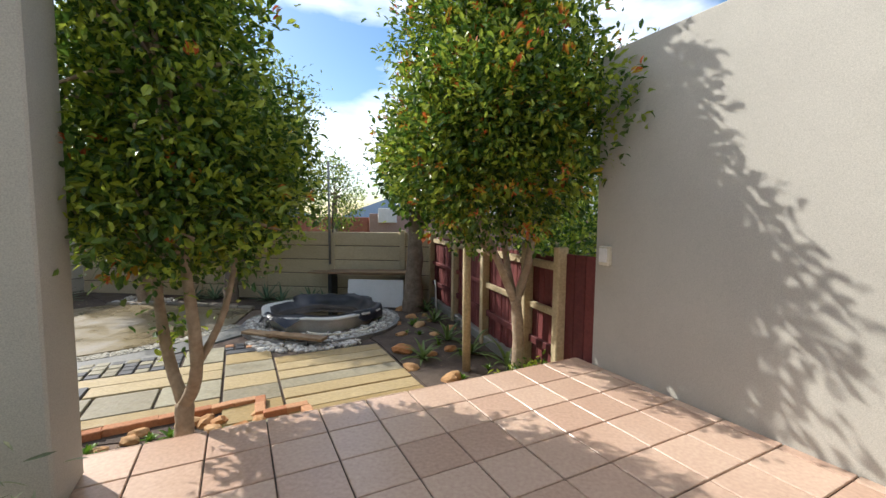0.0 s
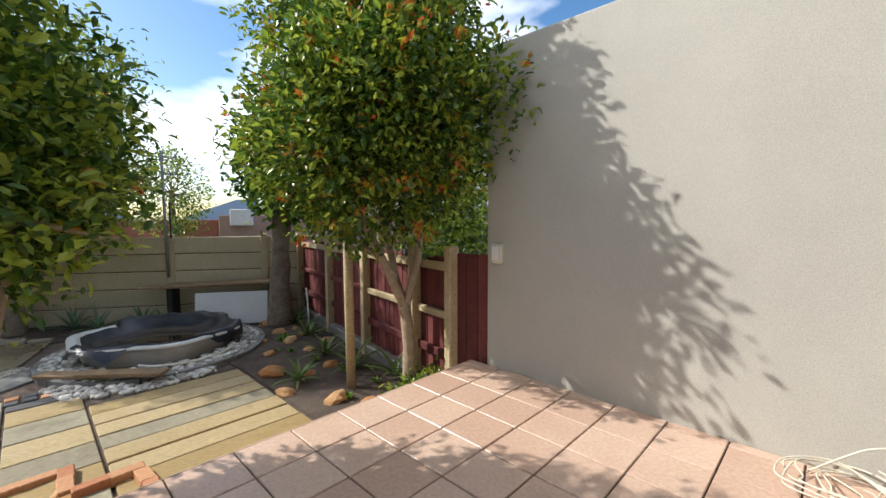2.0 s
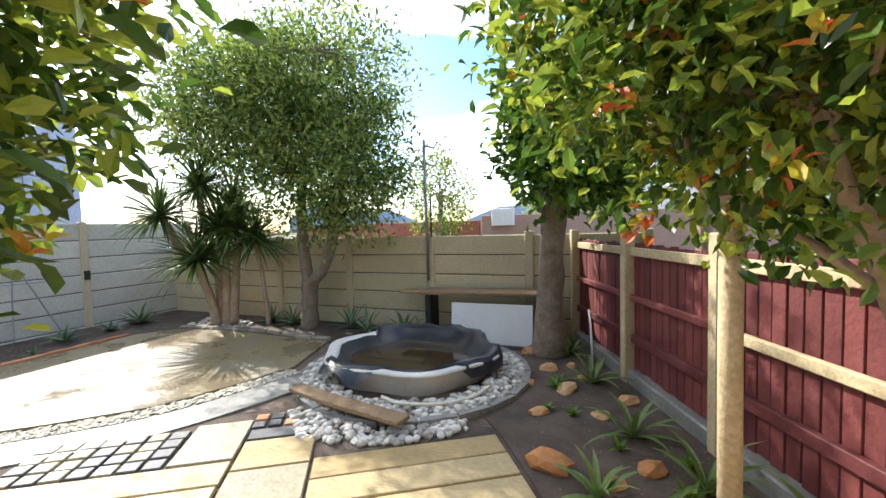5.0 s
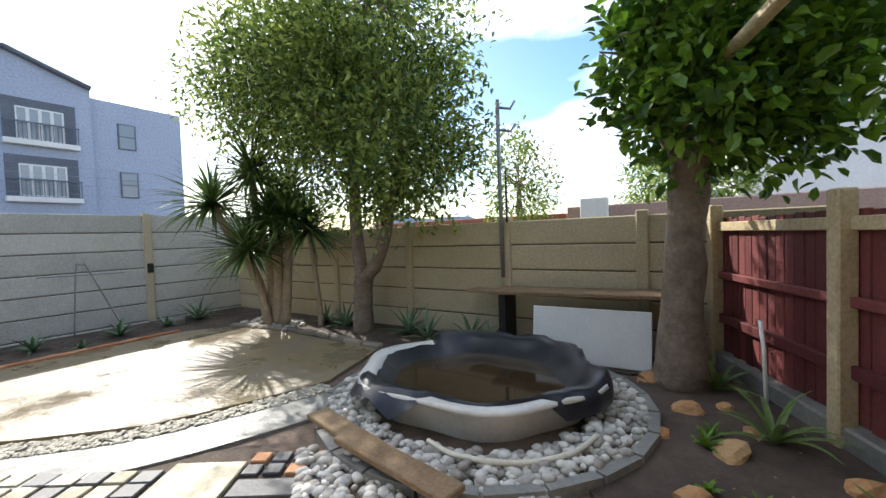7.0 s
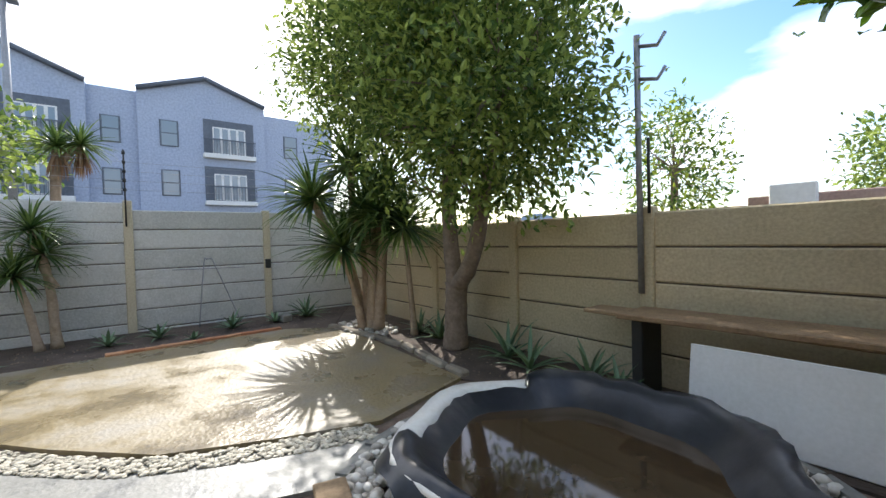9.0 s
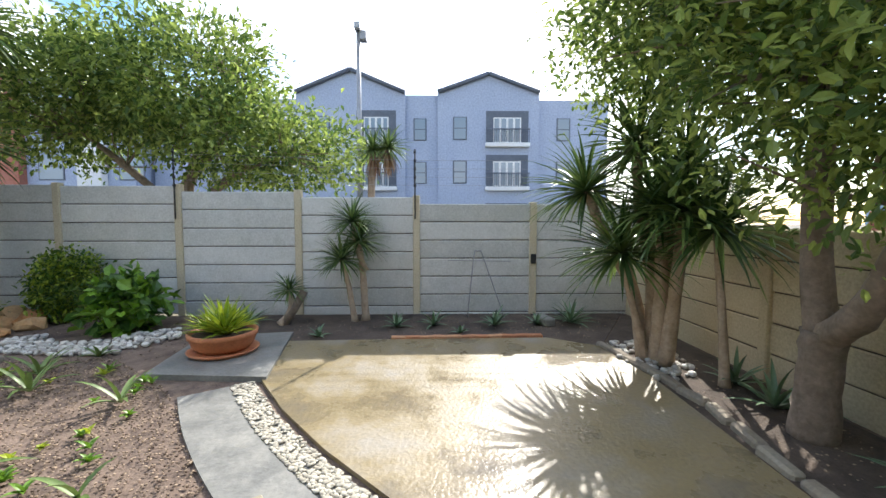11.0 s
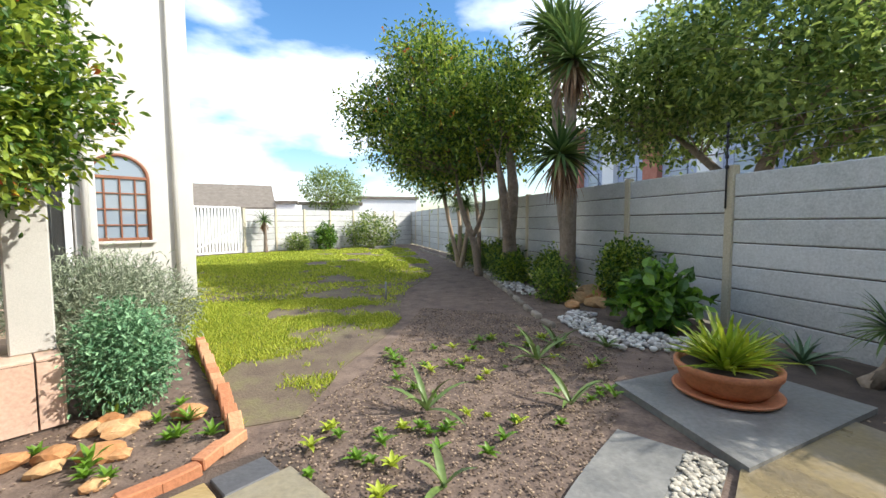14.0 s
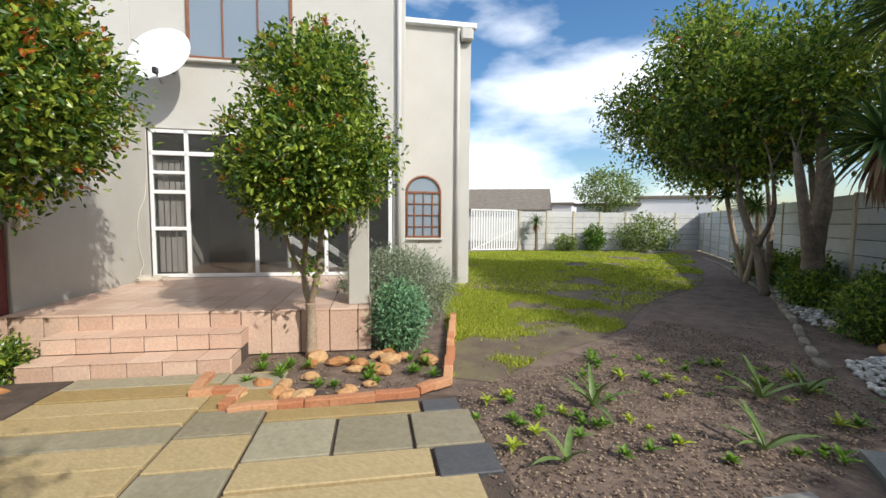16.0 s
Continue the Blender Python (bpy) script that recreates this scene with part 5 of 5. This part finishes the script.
yucca("yucca", "small yucca before the far wall", (1.9, -18.2, G), [([(1.9, -18.2, G), (1.9, -18.2, 0.3), (1.95, -18.2, 1.2)], 0.1)], 70, 0.7, 54, 0.06, True)
tube("garden_tap", [(-2.66, -3.0, G), (-2.66, -3.0, G + 0.38)], 0.018, M_METAL, None, 8, "thin grey irrigation standpipe in lawn", "pipe")
box("drain_cover", -0.55, -0.4, 0, 0.55, 0.4, 0.1, M_PATH, None, pose(-4.6, -20.5, G), "flat concrete inspection cover in grass", "slab", c=0.02)
wf = empty("wire_frame", Matrix.Translation((-7.2, 6.05, G)), "bent wire frame leaning on wall", "wire frame")
tube("wire", smooth_line([(0.25, -0.25, 0.02), (0.02, -0.12, 1.1), (0.0, -0.06, 1.18), (0.0, 0.0, 1.18), (0.02, 0.04, 1.1), (0.3, 0.4, 0.02)], 5), 0.012, M_METAL, wf, 6)
tube("crossbar", [(0.03, -0.6, 1.02), (0.03, 0.55, 1.0)], 0.008, M_METAL, wf, 6)

# lawn blades
rngg = np.random.default_rng(77)
gp = np.array(scatter(LAWN, 80000, rngg, G) + scatter([(-0.9, 1.9), (-1.36, 1.85), (-1.85, 0.5), (-2.7, -1.3), (-2.9, -3.5), (1.9, -3.5), (0.3, -0.8)], 60000, rngg, G))
near = gp[:, 1] > -9
patch = np.array([noise.noise(Vector((p[0] * 0.9, p[1] * 0.9, 3.3))) + 0.25 * noise.noise(Vector((p[0] * 3.1, p[1] * 3.1, 1))) for p in gp])
patch = patch + rngg.normal(0, 0.1, len(gp))
gp = gp[(patch > -0.02 - 0.5 * (gp[:, 0] > -0.75 + 0.25 * np.sin(gp[:, 1] * 2.1)))]
ang = rngg.uniform(0, 6.283, len(gp))
hh = rngg.uniform(0.022, 0.062, len(gp)) * (1 + (gp[:, 1] < -6) * 0.4)
ww = 0.009 + (gp[:, 1] < -3) * 0.012 + (gp[:, 1] < -9) * 0.02
dx, dy = np.cos(ang), np.sin(ang)
lean = rngg.normal(0, 0.025, (len(gp), 2))
V = np.stack([np.stack([gp[:, 0] - dx * ww, gp[:, 1] - dy * ww, gp[:, 2]], 1), np.stack([gp[:, 0] + dx * ww, gp[:, 1] + dy * ww, gp[:, 2]], 1), np.stack([gp[:, 0] + lean[:, 0], gp[:, 1] + lean[:, 1], gp[:, 2] + hh], 1)], 1).reshape(-1, 3)
put("grass", mesh_of("grass", V.tolist(), [[3 * i, 3 * i + 1, 3 * i + 2] for i in range(len(gp))], M_GRASS), None, None, "short patchy green lawn grass", "grass", "", "stuff")


# ---------------------------------------------------------------- surroundings
def far_window(root, y, z, w, h, x=0.0):
    wd = box("window", x + 0.0, y - w / 2, z, x + 0.05, y + w / 2, z + h, M_BLUEDARK, root, c=0.02)
    for a, b_ in ((0.06, h / 2 - 0.03), (h / 2 + 0.03, h - 0.06)):
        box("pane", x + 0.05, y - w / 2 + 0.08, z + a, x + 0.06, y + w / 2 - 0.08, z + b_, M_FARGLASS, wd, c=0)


def wall_with_gable(name, y0, y1, eave, apex, x, depth, material, root):
    ym = (y0 + y1) / 2
    V = []
    for xx in (x, x - depth):
        V += [(xx, y0, G), (xx, y1, G), (xx, y1, eave), (xx, ym, apex), (xx, y0, eave)]
    F = [[0, 1, 2, 3, 4], [9, 8, 7, 6, 5], [0, 5, 6, 1], [1, 6, 7, 2], [4, 9, 5, 0]]
    put(name, mesh_of(name, V, F, material), root)
    for a, b_ in ((2, 3), (3, 4)):
        p, q = Vector(V[a]), Vector(V[b_])
        tube("roof_edge", [p + Vector((0.15, 0, 0.05)), q + Vector((0.15, 0, 0.05))], 0.14, M_BLUEDARK, root, 5)
    W = [V[2], V[3], V[4], V[7], V[8], V[9]]
    put("roof", mesh_of("roof", [(p[0], p[1], p[2] + 0.1) for p in W], [[0, 1, 4, 3], [1, 2, 5, 4]], M_BLUEDARK), root)


BX = -25.0
apt = empty("apartment_building", Matrix.Translation((0, 0, 0)), "three-storey blue-grey apartment block with balconies", "building")
wall_with_gable("wall", -3.2, 3.4, 8.95, 10.3, BX, 9, M_BLUEGREY, apt)
wall_with_gable("wall", 5.4, 11.6, 9.0, 10.1, BX, 9, M_BLUEGREY, apt)
box("wall", BX - 8, 3.4, G, BX - 0.3, 5.4, 8.95, M_BLUEGREY, apt, c=0)
box("wall", BX - 8, 11.6, G, BX - 0.3, 16.0, 8.7, M_BLUEGREY, apt, c=0)
box("wall", BX - 8, -12, G, BX - 0.3, -3.2, 8.7, M_BLUEGREY, apt, c=0)
for z in (0.6, 3.55, 6.2):
    far_window(apt, 4.3, z, 0.8, 1.35, BX - 0.29)
    far_window(apt, 6.75, z, 0.85, 1.4, BX)
    far_window(apt, -1.6, z, 0.9, 1.4, BX)
    far_window(apt, 13.2, z, 0.85, 1.4, BX - 0.29)
    far_window(apt, -5.2, z, 0.85, 1.4, BX - 0.29)
    far_window(apt, -8.2, z, 0.85, 1.4, BX - 0.29)
    for y0, y1 in ((8.3, 11.0), (0.4, 2.9)):
        bal = box("balcony", BX + 0.0, y0, z - 0.45, BX + 0.35, y1, z - 0.2, M_FARWHITE, apt, c=0.02)
        # no real hollow: a dark sheet on the wall gives the balcony's inner shade
        box("recess_shade", BX + 0.0, y0 + 0.05, z - 0.2, BX + 0.03, y1 - 0.05, z + 1.75, M_BLUEDARK, bal, c=0)
        box("glass_door", BX + 0.03, y0 + 0.5, z - 0.15, BX + 0.06, y1 - 0.5, z + 1.35, M_FARWHITE, bal, c=0)
        for k in range(4):
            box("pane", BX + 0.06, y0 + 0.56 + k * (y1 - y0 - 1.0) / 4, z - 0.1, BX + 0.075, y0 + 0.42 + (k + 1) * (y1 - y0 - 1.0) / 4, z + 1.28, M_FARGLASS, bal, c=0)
        for k in range(18):
            yy = y0 + 0.05 + k * (y1 - y0 - 0.1) / 17
            box("baluster", BX + 0.3, yy - 0.015, z - 0.2, BX + 0.33, yy + 0.015, z + 0.6, M_BLUEDARK, bal, c=0)
        box("handrail", BX + 0.28, y0, z + 0.58, BX + 0.35, y1, z + 0.64, M_BLUEDARK, bal, c=0)
red = empty("brick_building", Matrix(), "red-brick and white apartment block behind trees", "building")
box("wall", -30, -30, G, BX + 1.0, -12.2, 9.5, M_BLUEGREY, red, c=0)
for k in range(4):
    box("pier", BX + 1.0, -29 + k * 4.6, G, BX + 1.5, -27.6 + k * 4.6, 9.5, (M_REDBRICK, M_FARWHITE)[k % 2], red, c=0.03)
    for z in (0.8, 3.6, 6.4):
        far_window(red, -26.2 + k * 4.6, z, 1.5, 1.6, BX + 1.0)
lamp = empty("street_lamp", Matrix.Translation((-18, 1.9, G)), "tall grey mast with lamp heads", "street lamp")
tube("pole", [(0, 0, 0), (0, 0, 6), (0, 0, 10.2)], [0.13, 0.11, 0.08], M_METAL, lamp, 10)
box("lamp_head", -0.2, -0.12, 9.95, 0.35, 0.12, 10.25, M_METAL, lamp, c=0.03)
box("lamp_head", -0.3, 0.05, 9.6, 0.1, 0.35, 10.0, M_METAL, lamp, c=0.03)
wh = empty("white_building", Matrix(), "plain white gabled building beyond the wall", "building")
box("wall", 2.6, 22, G, 12, 34, 8.2, M_FARWHITE, wh, c=0.05)
box("roof", 2.3, 21.7, 8.22, 12.3, 34.3, 8.45, M_FARWHITE, wh, c=0.05)
pk = empty("neighbour_house", Matrix(), "low pink-brown house wall beyond the fence", "building")
box("wall", -1.6, 15.0, G, 9.0, 15.3, 1.55, mat("pink_plaster", (0.30, 0.2, 0.17), (0.36, 0.25, 0.21), 0.9, 2, 0.2, 20), pk, c=0.02)
box("chimney", -1.2, 14.8, 1.2, -0.5, 15.0, 1.75, M_FARWHITE, pk, c=0.02)
box("wall", -9.0, 15.2, G, -1.7, 15.5, 1.4, M_REDBRICK, pk, c=0.02)
gh = empty("gabled_house", pose(8.0, -34, G, 0, 0, 12), "grey bungalow with brown tiled gable roof", "house")
box("wall", -4, -3, 0, 9, 4, 3.0, M_HOUSE, gh, c=0.02)
V = [(-4.3, 4.4, 2.9), (9.3, 4.4, 2.9), (9.3, 0.5, 5.0), (-4.3, 0.5, 5.0), (-4.3, -3.4, 2.9), (9.3, -3.4, 2.9)]
put("roof", mesh_of("roof", V + [(p[0], p[1], p[2] - 0.12) for p in V], [[0, 1, 2, 3], [3, 2, 5, 4], [6, 9, 8, 7], [9, 10, 11, 8], [0, 3, 9, 6], [3, 4, 10, 9], [0, 6, 7, 1], [1, 7, 8, 2], [2, 8, 11, 5]], M_ROOF), gh)
put("gable", mesh_of("gable", [(-4, 4, 3.0), (-4, -3, 3.0), (-4, 0.5, 4.85)], [[0, 1, 2]], M_REDBRICK), gh)
for x, y, w, h in ((-4, -36, 5, 3.2), (-10, -40, 6, 4.0), (2, -42, 6, 3.6)):
    b = empty("distant_house", pose(x, y, G), "small distant white house", "house", "far houses")
    box("wall", 0, 0, 0, w, 4, h, M_FARWHITE, b, c=0.02)
    box("roof", -0.2, -0.2, h + 0.002, w + 0.2, 4.2, h + 0.25, M_ROOF, b, c=0.02)
tree("street_tree", "round tree beyond the far wall", (-1.5, -31, G), [([(-1.5, -31, G), (-1.5, -31, 1.5), (-1.5, -31, 3)], [0.2, 0.16, 0.08])], [((-1.5, -31, 3.9), (2.4, 2.2, 1.6))], 420, 10, 0.2, 0.1, 0.25, M_LEAF_N, M_BARK, 61, 40)
tree("street_tree", "pale green tree beyond the beige wall", (1.2, 17.5, G), [([(1.2, 17.5, G), (1.2, 17.5, 1.0), (1.2, 17.5, 2.2)], [0.14, 0.1, 0.06])], [((1.2, 17.5, 2.2), (1.7, 1.5, 1.05))], 380, 10, 0.14, 0.07, 0.18, M_LEAF_N, M_BARK, 62, 40)
tree("street_tree", "dark tree beyond the beige wall", (-2.6, 14.0, G), [([(-2.6, 14.0, G), (-2.6, 14.0, 1.0), (-2.6, 14.0, 2.2)], [0.14, 0.1, 0.06])], [((-2.6, 14.0, 2.2), (0.9, 0.9, 1.4))], 260, 10, 0.12, 0.05, 0.16, M_LEAF_W, M_BARK, 63, 40)
bush("hedge_bush", "dense dark shrub behind the fence", (4.4, 6.2, G), (0.9, 1.6, 1.35), 700, 10, 0.11, 0.05, 0.12, M_LEAF_W, 64)
yucca("yucca", "spiky palm behind the fence", (3.4, 8.8, G), [([(3.4, 8.8, G), (3.4, 8.8, 1.0), (3.4, 8.7, 2.2)], 0.12), ([(4.9, 5.2, G), (4.9, 5.2, 1.6), (4.9, 5.1, 2.9)], 0.12)], 80, 0.85, 65, 0.06)
hill = [(-300 + 20 * i, 330, G + 14 + 9 * math.sin(i * 0.55) + 5 * math.sin(i * 1.3)) for i in range(31)]
V = [(p[0], p[1], G - 2) for p in hill] + hill
put("backdrop", mesh_of("backdrop", V, [[i, i + 1, i + 32, i + 31] for i in range(30)], mat("hill_haze", (0.22, 0.30, 0.42), (0.26, 0.34, 0.44), 1.0, 0.05, 0, 1)), None, None, "low hazy blue hills on the horizon", "hills", "", "structure")

# poles and fence wires on the walls
for x, y in ((-0.71, 8.72),):
    ep = empty("fence_bracket", Matrix.Translation((x, y, 0)), "rusty steel angle post strapped to the wall", "post")
    tube("angle", [(0, 0, 0.3), (0, -0.02, 1.5), (0.0, -0.03, 2.7)], 0.03, M_METAL, ep, 6)
    for k, z in enumerate((2.3, 2.6)):
        tube("arm", [(0, -0.03, z), (0.18, -0.02, z - 0.05), (0.24, 0, z + 0.05)], 0.018, M_METAL, ep, 6)
    tube("insulator_rod", [(0.08, 0.0, 1.05), (0.08, 0.0, 1.75)], 0.016, M_BLACK, ep, 6)
for y in (0.56, 4.86, 9.0):
    ep = empty("electric_fence_post", Matrix.Translation((-7.28, y, 0.2)), "black electric fence rod with insulators", "fence post", "electric fence posts")
    tube("rod", [(0.06, 0, 1.0), (0.06, 0, 1.5), (0.06, 0, 2.25)], 0.013, M_BLACK, ep, 6)
    for z in (1.6, 1.75, 1.9, 2.05, 2.2):
        tube("insulator", [(0.06, 0, z - 0.025), (0.06, 0, z + 0.025)], 0.026, M_BLACK, ep, 6)
wr = empty("electric_fence_wires", Matrix(), "thin steel electric fence wires above the wall", "wires")
for z in (1.6, 1.75, 1.9, 2.05):
    tube("wire", [(-7.22, 9.0, z + 0.2), (-7.22, 4.86, z + 0.2), (-7.22, 0.56, z + 0.3)], 0.003, M_METAL, wr, 4)
box("wall_box", 0.062, -0.05, 0.28, 0.1, 0.05, 0.46, M_BLACK, None, pose(-7.31, 7.03, 0.1), "small black box fixed to wall post", "box", c=0.008)
box("loose_brick_pile", -0.2, -0.1, 0, 0.2, 0.1, 0.14, M_PATH, None, pose(-6.5, 7.05, G, 0, 0, 12), "mossy concrete block in the bed", "block", c=0.02)
tube("white_pipe", [(2.0, 7.35, G), (1.98, 7.35, 0.0), (1.96, 7.36, 0.2)], 0.014, M_WHITE, None, 8, "thin white plastic pipe standing in the bed", "pipe")
